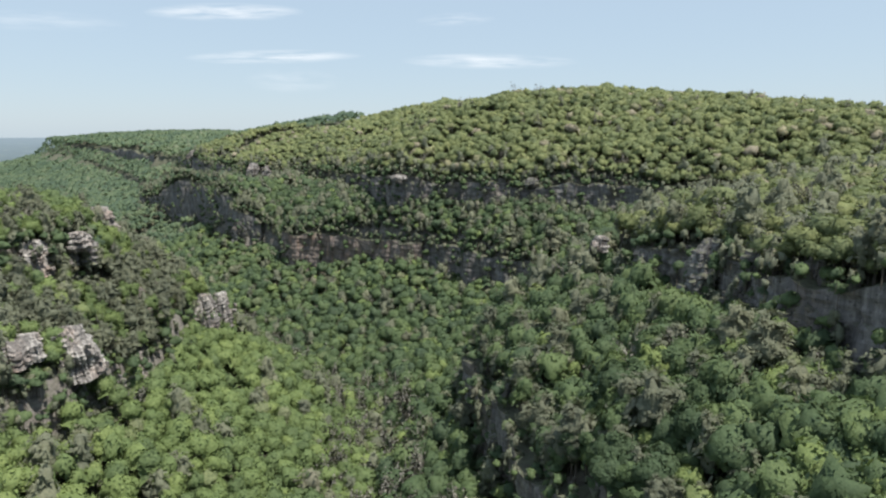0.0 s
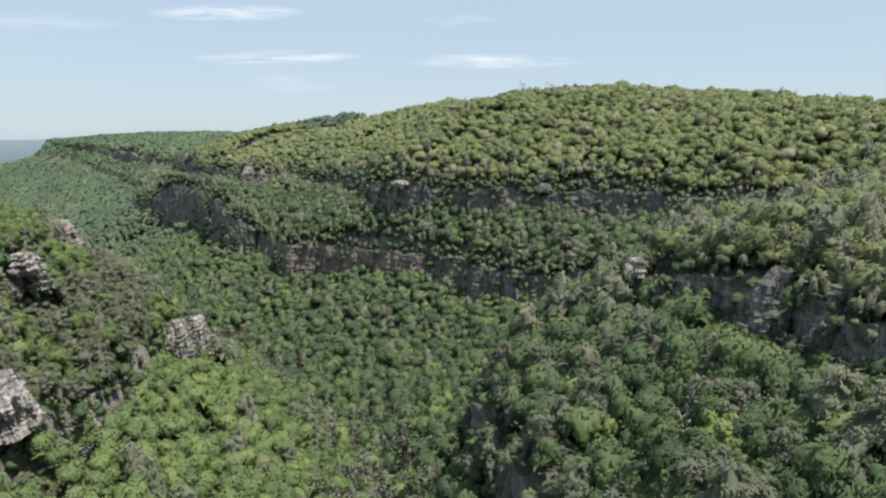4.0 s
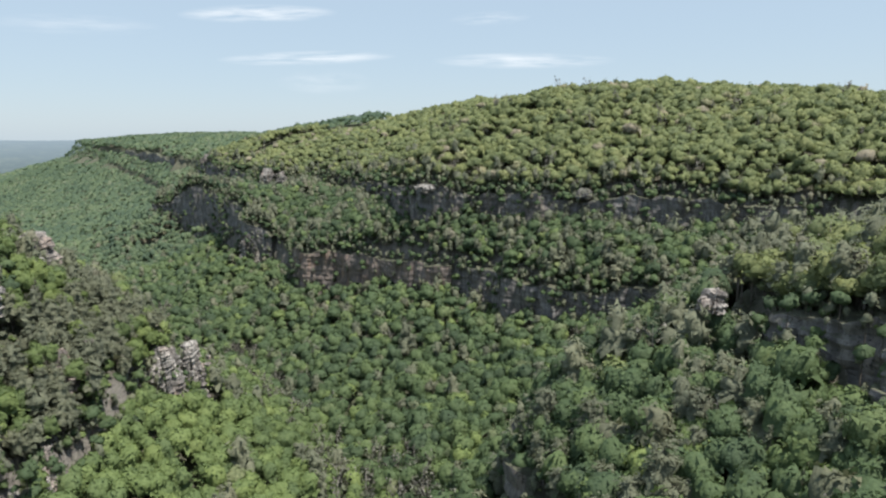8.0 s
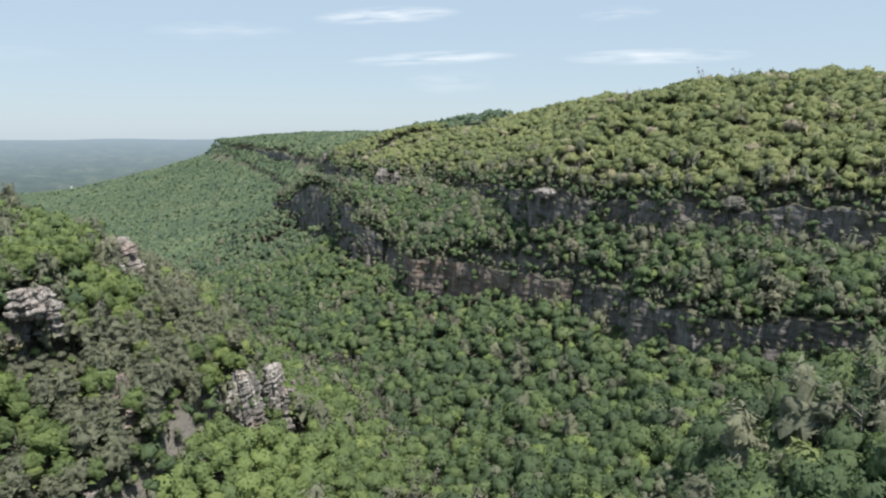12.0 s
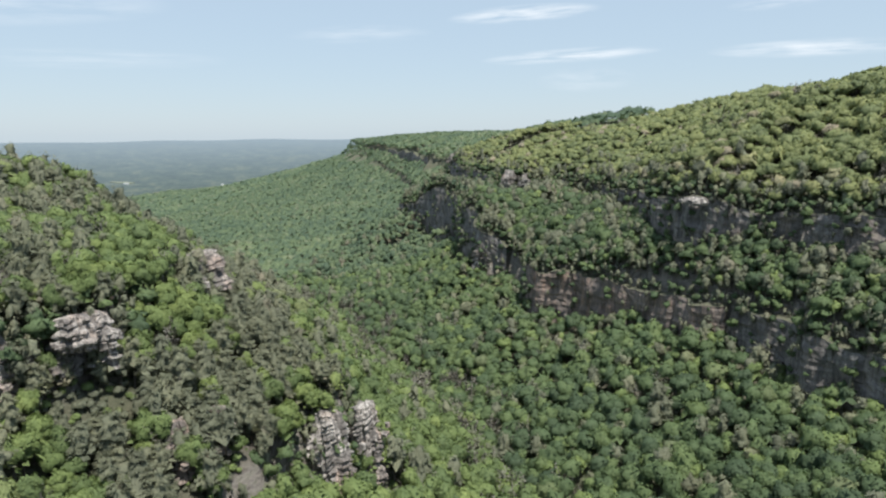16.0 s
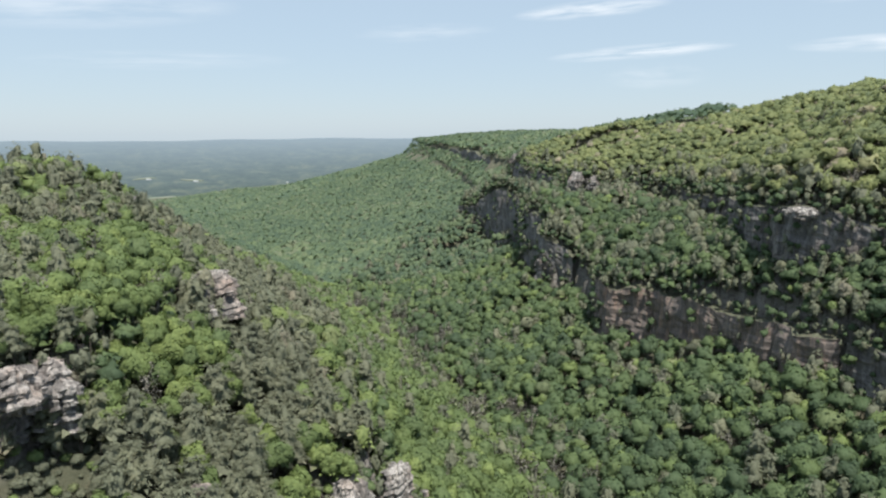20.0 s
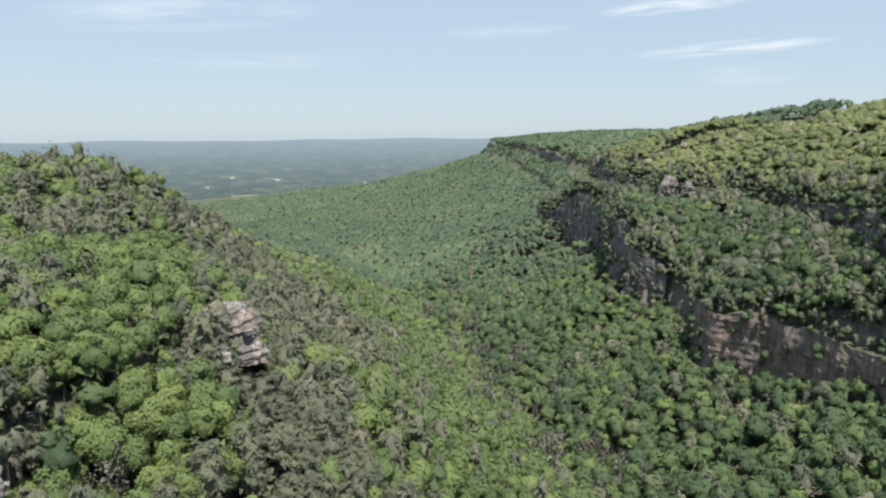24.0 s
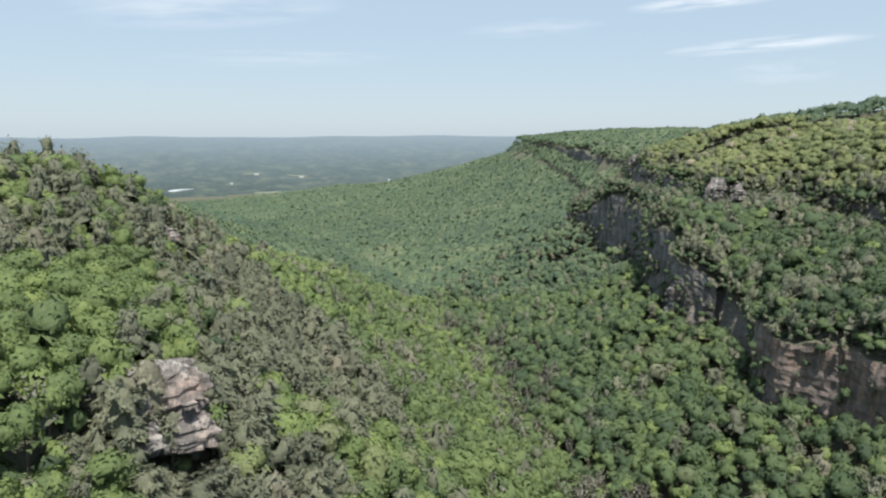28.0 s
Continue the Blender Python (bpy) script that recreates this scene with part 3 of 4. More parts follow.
def sort_trees(p, seed):
    """Which tree grows where: kind, leaf colour, height factor and tint for each place; no trees on rock edges."""
    r = np.random.RandomState(seed)
    z, d = land(p)
    n = len(p)
    clump, clump2 = bumps(p, 55, 11), bumps(p, 90, 12)
    edge = np.minimum(np.where(p[:, 1] < 1300, d["up"], 99), np.where(p[:, 1] < 1000, d["low"], 99))
    chance = np.full(n, 0.04)
    chance = np.where(d["on_bench"] | d["on_top"], np.clip(0.6 - edge / 22, 0.05, 0.6), chance)
    chance = np.where(d["on_top"] & (d["up"] > 22) & (p[:, 1] > 420), 0.0, chance)
    chance = np.where(d["talus"] & (d["low"] < 9), 0.2, chance)
    chance = np.where((d["on_bench"] | d["on_top"]) & (p[:, 1] < 420) & (d["up"] < 60), np.maximum(chance, 0.12 + 0.2 * clump), chance)
    chance = np.where(d["on_bench"] & (p[:, 1] > 420), np.maximum(chance, 0.3 + 0.3 * clump), chance)
    chance = np.where(d["west_steep"] & (p[:, 1] < 420), 0.86 - 0.75 * (clump > 0.3), chance)
    chance = np.where(d["west_top"] & (p[:, 1] < 420), 0.26 + 0.4 * clump2, chance)
    chance = np.where(np.hypot(p[:, 0] + 152, (p[:, 1] - 290) * 0.8) < 19, 0.06, chance)
    kind = np.where(r.uniform(size=n) < chance, 1, 0)
    bare = np.where((d["axis"] < 22) & (p[:, 1] < 700), 0.22, 0.015)
    kind = np.where(r.uniform(size=n) < bare, 2, kind)
    leaf = np.where(d["on_top"], 2, np.where(d["east"], 1, 0))
    leaf = np.where(d["east"] & ~d["on_top"] & (r.uniform(size=n) < 0.2 + 0.14 * clump), 0, leaf)
    # from here on the leaves take the haze-tinted colour
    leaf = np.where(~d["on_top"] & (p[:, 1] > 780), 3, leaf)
    tint = np.clip(r.normal(0.45, 0.27, n) + 0.14 * clump2, 0, 1)
    tint = np.where((kind == 0) & d["west_talus"], tint - 0.25 * np.clip((p[:, 1] - 230) / 200, 0, 1), tint).clip(0, 1)
    size = np.clip(r.normal(1.0, 0.15, n), 0.6, 1.4) * np.where(kind == 0, np.array((0.84, 1.0, 0.93, 0.96))[leaf], 1.0) * np.where(kind == 1, 1.02, 1.0) * np.where(d["west_steep"] | (edge < 12), 0.86, np.where(d["west_top"], 0.8, 1.0))
    size = size * np.where(d["east"] & (p[:, 1] < 320), 1.16, 1.0)
    keep = (edge > np.where(d["on_bench"] | d["on_top"], 3.1, 0.6)) & ~(d["talus"] & (d["low"] < 3.5) & (p[:, 1] < 1000)) & ~(d["on_bench"] & (d["up"] < 3.5) & (p[:, 1] < 1200))
    keep &= ~(d["on_top"] & (d["up"] > np.where(p[:, 1] < 430, 70, 250))) & ~(d["west_top"] & (d["whigh"] > 170)) & (p[:, 1] > 30)
    for x, y, reach_ in CLEARINGS:
        keep &= np.hypot(p[:, 0] - x, p[:, 1] - y) > reach_
    return z, kind, leaf, tint, size, keep


LEAF_NAMES = ("spring", "cove", "hill", "far")


def soft_normals(v, tris, leaves):
    """Normals for a tree: those of its sprays, turned towards the outside of the crown."""
    n = np.zeros_like(v)
    a, b, c = (v[tris[:, k]] for k in range(3))
    f = np.cross(b - a, c - a)
    for k in range(3):
        np.add.at(n, tris[:, k], f)
    n /= np.linalg.norm(n, axis=1)[:, None] + 1e-9
    crown = v[:leaves]
    mid = (crown.min(0) + crown.max(0)) / 2
    mid[2] -= 0.15 * (crown[:, 2].max() - crown[:, 2].min())
    out = (crown - mid) / (crown.max(0) - crown.min(0))
    out /= np.linalg.norm(out, axis=1)[:, None] + 1e-9
    side = np.sign((n[:leaves] * out).sum(1))[:, None]
    loose = (np.bincount(tris.ravel(), minlength=len(v))[:leaves] == 1)[:, None]
    n[:leaves] = n[:leaves] * np.where(side == 0, 1, side) * np.where(loose, 0.35, 0.85) + out * np.where(loose, 0.65, 0.25) + (0, 0, 0.12)
    return n / (np.linalg.norm(n, axis=1)[:, None] + 1e-9)


def woods(name, label, p, z, tint, size, maker, mats, count, leaf_size, seed, variants=7, squash=1.0, slim=1.0):
    """Many trees of one sort as one mesh."""
    r = np.random.RandomState(seed)
    which = r.randint(variants, size=len(p))
    vs, ts, ss, tt, ns, base = [], [], [], [], [], 0
    for k in range(variants):
        (lv, lt), (wv, wt) = maker(seed * 50 + k, count, leaf_size)
        tv, tr = joined([(lv, lt), (wv, wt)])
        tn = soft_normals(tv, tr, len(lv))
        slot = np.r_[np.zeros(len(lt), int), np.ones(len(wt), int)]
        idx = np.flatnonzero(which == k)
        if not len(idx):
            continue
        a = r.uniform(0, 6.28, len(idx))
        c, s = np.cos(a)[:, None], np.sin(a)[:, None]
        f = size[idx][:, None]
        wide = f * slim * r.uniform(0.85, 1.18, (len(idx), 1))
        v = np.stack([(tv[:, 0] * c - tv[:, 1] * s) * wide + p[idx, :1], (tv[:, 0] * s + tv[:, 1] * c) * wide + p[idx, 1:2],
                      tv[:, 2] * f * squash + z[idx][:, None]], -1)
        vs.append(v.reshape(-1, 3))
        ns.append(np.stack([tn[:, 0] * c - tn[:, 1] * s, tn[:, 0] * s + tn[:, 1] * c, np.broadcast_to(tn[:, 2], (len(idx), len(tn)))], -1).reshape(-1, 3))
        ts.append((tr[None] + (base + np.arange(len(idx)) * len(tv))[:, None, None]).reshape(-1, 3))
        ss.append(np.tile(slot, len(idx)))
        tt.append(np.repeat(tint[idx], len(tv)))
        base += len(idx) * len(tv)
    if not vs:
        return None
    me = tri_mesh(name, np.vstack(vs), np.vstack(ts), mats, np.concatenate(ss), np.concatenate(tt), True, np.vstack(ns))
    return tagged(new(name, me), label, "trees", kind="stuff")


# trees of the canyon itself
SPOTS = [scatter(-470, 420, 35, 1000, 5.8, 21), scatter(-270, -70, 40, 420, 4.6, 23), scatter(10, 110, 40, 320, 6.4, 24),
         scatter(-420, 260, 380, 980, 6.0, 25), scatter(-420, 260, 40, 1000, 4.2, 26), scatter(-330, -10, 60, 620, 7.4, 27)]
for k, wanted in ((1, lambda q: q["west_steep"] | (q["west_top"] & (q["whigh"] < 60))), (2, lambda q: q["on_bench"] | (q["on_top"] & (q["up"] < 14))), (3, lambda q: q["on_bench"]),
                  (4, lambda q: (q["on_bench"] & ((q["low"] < 9) | (q["low"] + q["up"] < 48))) | (q["on_top"] & (q["up"] < 9))), (5, lambda q: q["west_talus"])):
    SPOTS[k] = SPOTS[k][wanted(land(SPOTS[k])[1])]
place = np.vstack(SPOTS)
tz, kind, leaf, tint, size, keep = sort_trees(place, 22)
size[len(SPOTS[0]):len(place) - len(SPOTS[5])] *= 0.82
place, tz, kind, leaf, tint, size = (a[keep] for a in (place, tz, kind, leaf, tint, size))


def off_path(p):
    """Distance in plan from the line that the flight roughly follows."""
    return nearest(p, np.array([(0.0, 0.0, 0.0), (-8.0, 160.0, 0.0), (-75.0, 275.0, 0.0)]))[0]


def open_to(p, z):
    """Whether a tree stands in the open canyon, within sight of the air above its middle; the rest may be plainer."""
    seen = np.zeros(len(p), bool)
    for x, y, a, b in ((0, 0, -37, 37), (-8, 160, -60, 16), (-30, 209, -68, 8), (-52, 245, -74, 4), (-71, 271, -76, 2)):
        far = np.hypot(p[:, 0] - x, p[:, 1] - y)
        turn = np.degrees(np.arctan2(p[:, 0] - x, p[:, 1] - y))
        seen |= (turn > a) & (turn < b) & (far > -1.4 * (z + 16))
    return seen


reach = np.hypot(off_path(place), tz + 12)
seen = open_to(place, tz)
single = np.zeros(len(place), bool)
for k, most in ((0, 200), (1, 300), (2, 14)):
    w = np.flatnonzero((kind == k) & seen)
    single[w[np.argsort(reach[w])[:most]]] = True
def canopy(p, z, tops, radius, leaf, tint, cell, leaves, leaf_size, names, seed):
    """Closed woods: one uneven roof of rounded, lobed crowns for each sort of tree, with loose sprays of leaves on it."""
    r = np.random.RandomState(seed)
    lo = p.min(0) - 9
    nx, ny = (int(n) + 1 for n in (p.max(0) + 9 - lo) / cell)
    n = len(p)
    roof, owner = np.full(nx * ny, -1e6), np.full(nx * ny, -1)
    k1, k2, k3 = r.uniform(0, 6.28, (3, n))
    lobes = r.randint(3, 6, n)
    stretch, turn = r.uniform(0.82, 1.0, n), r.uniform(0, 3.14, n)
    depth = radius * r.uniform(0.8, 1.25, n)

    def dome(i, dx, dy):
        u, v = dx * np.cos(turn[i]) + dy * np.sin(turn[i]), (dy * np.cos(turn[i]) - dx * np.sin(turn[i])) / stretch[i]
        a = np.arctan2(v, u)
        out = radius[i] * (1 + 0.06 * np.sin(lobes[i] * a + k1[i]))
        f = np.hypot(u, v) / out
        bough = radius[i] * (0.12 * np.sin(u * 1.7 + k1[i]) * np.sin(v * 1.7 + k3[i]) + 0.05 * np.sin(u * 3.3 + k2[i]) * np.sin(v * 3.6 + k1[i]))
        return np.where(f < 1.06, tops[i] - depth[i] * f ** 2.1 + bough, -1e6)

    home = np.round((p - lo) / cell).astype(int)
    span = int(radius.max() * 1.32 / cell) + 1
    everyone = np.arange(n)
    spots = [(i, j) for i in range(-span, span + 1) for j in range(-span, span + 1)]
    heights = []
    for step in (0, 1):
        for m, (i, j) in enumerate(spots):
            gx_, gy_ = home[:, 0] + i, home[:, 1] + j
            ok = (gx_ >= 0) & (gy_ >= 0) & (gx_ < nx) & (gy_ < ny)
            at = np.where(ok, gy_ * nx + gx_, 0)
            if step == 0:
                h = np.where(ok, dome(everyone, lo[0] + gx_ * cell - p[:, 0], lo[1] + gy_ * cell - p[:, 1]), -1e6)
                heights.append(h)
                np.maximum.at(roof, at, h)
            else:
                w = ok & (heights[m] > -1e5) & (heights[m] >= roof[at])
                owner[at[w]] = everyone[w]
    gx_, gy_ = np.meshgrid(np.arange(nx), np.arange(ny))
    grid = np.c_[lo[0] + gx_.ravel() * cell, lo[1] + gy_.ravel() * cell]
    have = owner >= 0
    rough = bumps(grid, 3.1 * max(1, cell / 1.6), seed + 1) * 0.32 + bumps(grid, 1.6 * cell, seed + 2) * 0.2
    hz = np.where(have, roof + rough, -1e6)
    sheet = hz.reshape(ny, nx)
    sx, sy = np.gradient(sheet, cell, axis=1), np.gradient(sheet, cell, axis=0)
    steep = np.hypot(sx, sy) > 6
    up = np.stack([np.where(steep, 0, -sx), np.where(steep, 0, -sy), np.ones_like(sx)], -1).reshape(-1, 3)
    up /= np.linalg.norm(up, axis=1)[:, None]
    jog = r.uniform(-0.3, 0.3, grid.shape) * cell
    verts = np.c_[grid + jog, hz]
    tris = grid_tris(ny, nx)
    tz_ = hz[tris]
    tris = tris[(tz_.min(1) > -1e5) & (tz_.max(1) - tz_.min(1) < 1.2 + 1.3 * cell)]
    who = np.repeat(everyone, leaves)
    a, f = r.uniform(0, 6.28, len(who)), np.sqrt(r.uniform(0, 1.1, len(who)))
    dx, dy = np.cos(a) * f * radius[who], np.sin(a) * f * radius[who]
    h = dome(who, dx, dy)
    x, y = p[who, 0] + dx, p[who, 1] + dy
    at = np.clip(np.round((y - lo[1]) / cell), 0, ny - 1).astype(int) * nx + np.clip(np.round((x - lo[0]) / cell), 0, nx - 1).astype(int)
    w = (h > -1e5) & ((owner[at] == who) | (h > roof[at] - 0.25 * cell))
    who, x, y, h, at = who[w], x[w], y[w], h[w], at[w]
    way = up[at] + r.normal(size=(len(who), 3)) * 0.5
    way /= np.linalg.norm(way, axis=1)[:, None]
    lift = r.uniform(-0.25, 0.75, len(who)) * np.minimum(leaf_size[who] * 1.6, 1.4)
    lv, lt = cards(np.c_[x, y, h + lift], way, leaf_size[who] * r.uniform(0.55, 1.3, len(who)), r)
    ln = np.repeat(up[at] * 0.85 + way * 0.35, 3, axis=0)
    ln /= np.linalg.norm(ln, axis=1)[:, None]
    made = []
    for k, (name, label, mat) in enumerate(names):
        t = tris[leaf[owner[tris[:, 0]]] == k]
        used, inv = np.unique(t, return_inverse=True)
        mine = np.flatnonzero(leaf[who] == k)
        if not len(used):
            continue
        cv = (mine[:, None] * 3 + np.arange(3)).ravel()
        v = np.vstack([verts[used], lv[cv]])
        tt = np.vstack([inv.reshape(-1, 3), len(used) + np.arange(len(cv)).reshape(-1, 3)])
        tn = np.r_[tint[owner[used]], np.repeat(tint[who[mine]], 3)]
        made.append(tagged(new(name, tri_mesh(name, v, tt, [mat], tint=tn, smooth=True, normals=np.vstack([up[used], ln[cv]]))), label, "trees", kind="stuff"))
    return made


ORDER = (("spring_woods", "bright spring-green broad-leaved woods on the sunlit slope", LEAF["spring"]),
         ("cove_woods", "deep green broad-leaved woods in the canyon", LEAF["cove"]),
         ("hill_woods", "yellow-green broad-leaved woods over the plateau hill", LEAF["hill"]),
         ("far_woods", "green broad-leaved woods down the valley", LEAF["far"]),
         ("pine_thicket", "dense grey-brown pine growth along the cliffs", LEAF["pine"]))
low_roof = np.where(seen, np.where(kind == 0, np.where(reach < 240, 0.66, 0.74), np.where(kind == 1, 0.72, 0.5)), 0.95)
crown = np.where(kind == 0, 4.0, 3.6) * size * np.random.RandomState(28).uniform(0.85, 1.12, len(size))
canopy(place, tz, tz + 14.6 * size * low_roof, crown, np.where(kind == 0, leaf, 4), tint, 2.0, np.where(seen, np.where(reach < 200, 30, 0), 12), np.full(len(place), 0.6), ORDER, 15)
shift = np.random.RandomState(29).uniform(-3.2, 3.2, place.shape)
w = (kind == 1) & seen & (reach < 200)
q = place[w] + shift[w]
woods("young_pines", "young grey-green pines under the taller ones", q, land(q)[0] - 1.0, tint[w] * 0.8, size[w] * 0.75, pine, [LEAF["pine"], BARK], 120, 0.75, 91)
for j, (nm, text, mat) in enumerate(ORDER[:4]):
    for k, (lo_, hi_, maker, count, leaf_size) in enumerate(((0, 200, loose_broadleaf, 220, 0.5), (200, 240, loose_broadleaf, 130, 0.62), (240, 430, broadleaf, 80, 0.72), (430, 9000, plain_broadleaf, 32, 0.85))):
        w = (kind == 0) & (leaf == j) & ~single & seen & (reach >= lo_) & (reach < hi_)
        woods(nm, text, place[w], tz[w], tint[w], size[w], maker, [mat, BARK], count, leaf_size, 3 + j + 10 * k, 11, 0.78 if j == 2 else 0.88, 0.92 if j == 2 else 0.8)
for close in (True, False):
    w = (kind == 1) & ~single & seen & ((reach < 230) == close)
    woods("pine_woods", "grey-green ragged pines along the cliffs", place[w], tz[w], tint[w], size[w], pine, [LEAF["pine"], BARK], 270 if close else 90, 0.68 if close else 0.9, 8 + 10 * close)
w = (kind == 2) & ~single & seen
woods("leafless_woods", "leafless grey trees along the creek", place[w], tz[w], tint[w], size[w], bare_tree, [LEAF["bare"], PALE_BARK], 140, 0.8, 9)


def far_tree(seed, count, size):
    r = np.random.RandomState(seed)
    way = r.normal(size=(count, 3))
    way[:, 2] = abs(way[:, 2])
    way /= np.linalg.norm(way, axis=1)[:, None]
    tilt = way + r.normal(size=(count, 3)) * 0.2
    leaves = cards(way * (4.5, 4.5, 3.9) * r.uniform(0.85, 1.1, (count, 1)) + (0, 0, 8.5), tilt / np.linalg.norm(tilt, axis=1)[:, None], r.uniform(0.8, 1.2, count) * size, r)
    return joined([leaves, (BALL[0] * (4.4, 4.4, 3.8) * r.uniform(0.72, 1.15, (12, 1)) + (0, 0, 8.5), BALL[1])]), stem([(0, 0, -2), (0, 0, 8)], (0.3, 0.2), 3)


# the long slope down the valley
for k, (box, gap, cell, sort) in enumerate((((-1350, -300, 1000, 1900), 7.8, 2.6, "valley_woods"), ((-300, 420, 1000, 1200), 9.0, 3.4, "plateau_woods"),
                                            ((-1350, -470, 420, 1000), 7.8, 2.6, "valley_woods"), ((-2500, -1350, 900, 2600), 12.0, 5.0, "valley_woods"), ((-1350, -700, 1900, 2600), 11.0, 4.6, "valley_woods"))):
    p2 = scatter(*box, gap, 31 + k)
    z2, kind2, leaf2, tint2, size2, keep2 = sort_trees(p2, 41 + k)
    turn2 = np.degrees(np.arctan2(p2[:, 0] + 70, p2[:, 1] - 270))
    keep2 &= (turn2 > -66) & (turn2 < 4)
    p2, z2, tint2, size2 = (a[keep2] for a in (p2, z2, tint2, size2))
    tint2 = np.clip(0.45 + (tint2 - 0.45) * 1.1 + 0.2 * bumps(p2, 240, 13), 0, 1)
    if len(p2):
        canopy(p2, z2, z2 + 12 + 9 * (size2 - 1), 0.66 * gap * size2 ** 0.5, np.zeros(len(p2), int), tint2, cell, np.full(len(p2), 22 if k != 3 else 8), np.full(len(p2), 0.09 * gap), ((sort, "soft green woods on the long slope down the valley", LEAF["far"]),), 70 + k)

# small growth on the ledges
apron = np.vstack([np.array((x, y)) + scatter(-r_ - 2, r_ + 2, -r_ - 2, r_ + 2, 1.9, 45 + k) for k, (x, y, r_) in enumerate(CLEARINGS)])
pick = np.random.RandomState(46)
apron = apron[pick.uniform(size=len(apron)) < 0.72]
apron_z, shade = land(apron)[0], np.clip(pick.normal(0.35, 0.3, len(apron)), 0, 1)
for nm, text, mat, w in (("green_bushes", "low green bushes round the bare rocks", "spring", shade > 0.45), ("grey_bushes", "low grey-green bushes round the bare rocks", "pine", shade <= 0.45)):
    woods(nm, text, apron[w], apron_z[w] - 0.7, shade[w], pick.uniform(0.12, 0.3, w.sum()), far_tree, [LEAF[mat], BARK], 60, 0.75, 43)


def ledge_growth(line, outward, start, end, seed):
    """Places for small trees rooted on the ledges of a rock wall."""
    r = np.random.RandomState(seed)
    out = []
    q = line[(line[:, 1] >= start) & (line[:, 1] <= end)]
    t = np.gradient(q[:, :2], axis=0)
    t /= np.linalg.norm(t, axis=1)[:, None] + 1e-9
    for (x, y, top, base), (tx, ty) in zip(q, t):
        for _ in range(9):
            f = r.uniform(-0.1, 1.0) if _ < 5 else r.uniform(-0.1, 0.25)
            o = (3.2 - 2.0 * f) * outward
            if _ >= 6:
                f, o = 1.0, r.uniform(-5.0, 1.8) * outward
            out.append((x - ty * o + r.uniform(-3, 3), y + tx * o + r.uniform(-3, 3), base + (top - base) * f - 1.5))
    return np.array(out)


spots = np.vstack([ledge_growth(LOWER, 1, 60, 300, 51), ledge_growth(LOWER, 1, 405, 500, 52), ledge_growth(LOWER, 1, 500, 612, 53)[::3],
                   ledge_growth(LOWER, 1, 655, 960, 54), ledge_growth(UPPER, 1, 60, 245, 55), ledge_growth(UPPER, 1, 425, 1160, 56), ledge_growth(WEST_LOW, -1, 60, 420, 60), ledge_growth(WEST_HIGH, -1, 60, 420, 61)])
brow = scatter(-420, 130, 400, 1160, 3.1, 63)
brow_z, zone = land(brow)
w = ((zone["low"] < 9) & (zone["on_bench"] | zone["on_top"]) & (brow[:, 1] < 980)) | (zone["on_top"] & (zone["up"] < 8)) | (zone["on_bench"] & (zone["low"] + zone["up"] < 34) & (brow[:, 0] > -150) & (brow[:, 1] < 620))
top_low, top_up = nearest(brow, LOWER)[1][:, 0], nearest(brow, UPPER)[1][:, 0]
brow_z = np.where(zone["on_bench"] & (zone["low"] < 3.2), top_low, np.where(zone["on_top"] & (zone["up"] < 3.2), top_up, brow_z))
spots = np.vstack([spots, np.c_[brow[w], brow_z[w] - 0.8]])
pick = np.random.RandomState(57)
small, shade = pick.uniform(0.22, 0.58, len(spots)), np.clip(pick.normal(0.4, 0.25, len(spots)), 0, 1)
w = pick.uniform(size=len(spots)) < 0.55
woods("ledge_pines", "small grey-green pines rooted on the rock ledges", spots[w, :2], spots[w, 2], shade[w], small[w], pine, [LEAF["pine"], BARK], 30, 1.2, 58)
woods("ledge_shrubs", "green shrubs rooted on the rock ledges", spots[~w, :2], spots[~w, 2], shade[~w], small[~w], broadleaf, [LEAF["cove"], BARK], 26, 1.1, 59)


# ---- rock outcrops ----
def part(name, me, parent, at=None, label=""):
    ob = new(name, me)
    ob.parent = parent
    if at is not None:
        ob.matrix_basis = at
    return tagged(ob, label) if label else ob


def slab(seed, w, d, h):
    """A weathered block of bedded rock, about w by d by h, with an uneven outline and worn edges."""
    r = np.random.RandomState(seed)
    n = 7
    a = np.linspace(0, 6.2832, n, endpoint=False) + r.uniform(-0.18, 0.18, n)
    square = 1 / np.maximum(abs(np.cos(a)), abs(np.sin(a))) ** 0.7
    ring = np.c_[np.cos(a) * square * w / 2, np.sin(a) * square * d / 2] * r.uniform(0.7, 1.2, (n, 1))
    rows = []
    for f, grow in ((0.0, 0.95), (0.12, 1.02), (0.5, r.uniform(0.88, 0.98)), (0.9, 1.03), (1.0, 0.96)):
        rows.append(np.c_[ring * grow * r.uniform(0.95, 1.05, (n, 1)), np.full(n, f * h) + r.uniform(-0.06, 0.06, n) * h])
    v = np.vstack(rows + [[(0, 0, -0.02 * h)], [(0, 0, 1.04 * h)]])
    t = []
    for k in range(4):
        for i in range(n):
            p, q = k * n + i, k * n + (i + 1) % n
            t += [(p, q, q + n), (p, q + n, p + n)]
    for i in range(n):
        t += [((i + 1) % n, i, 5 * n), (4 * n + i, 4 * n + (i + 1) % n, 5 * n + 1)]
    return v, t


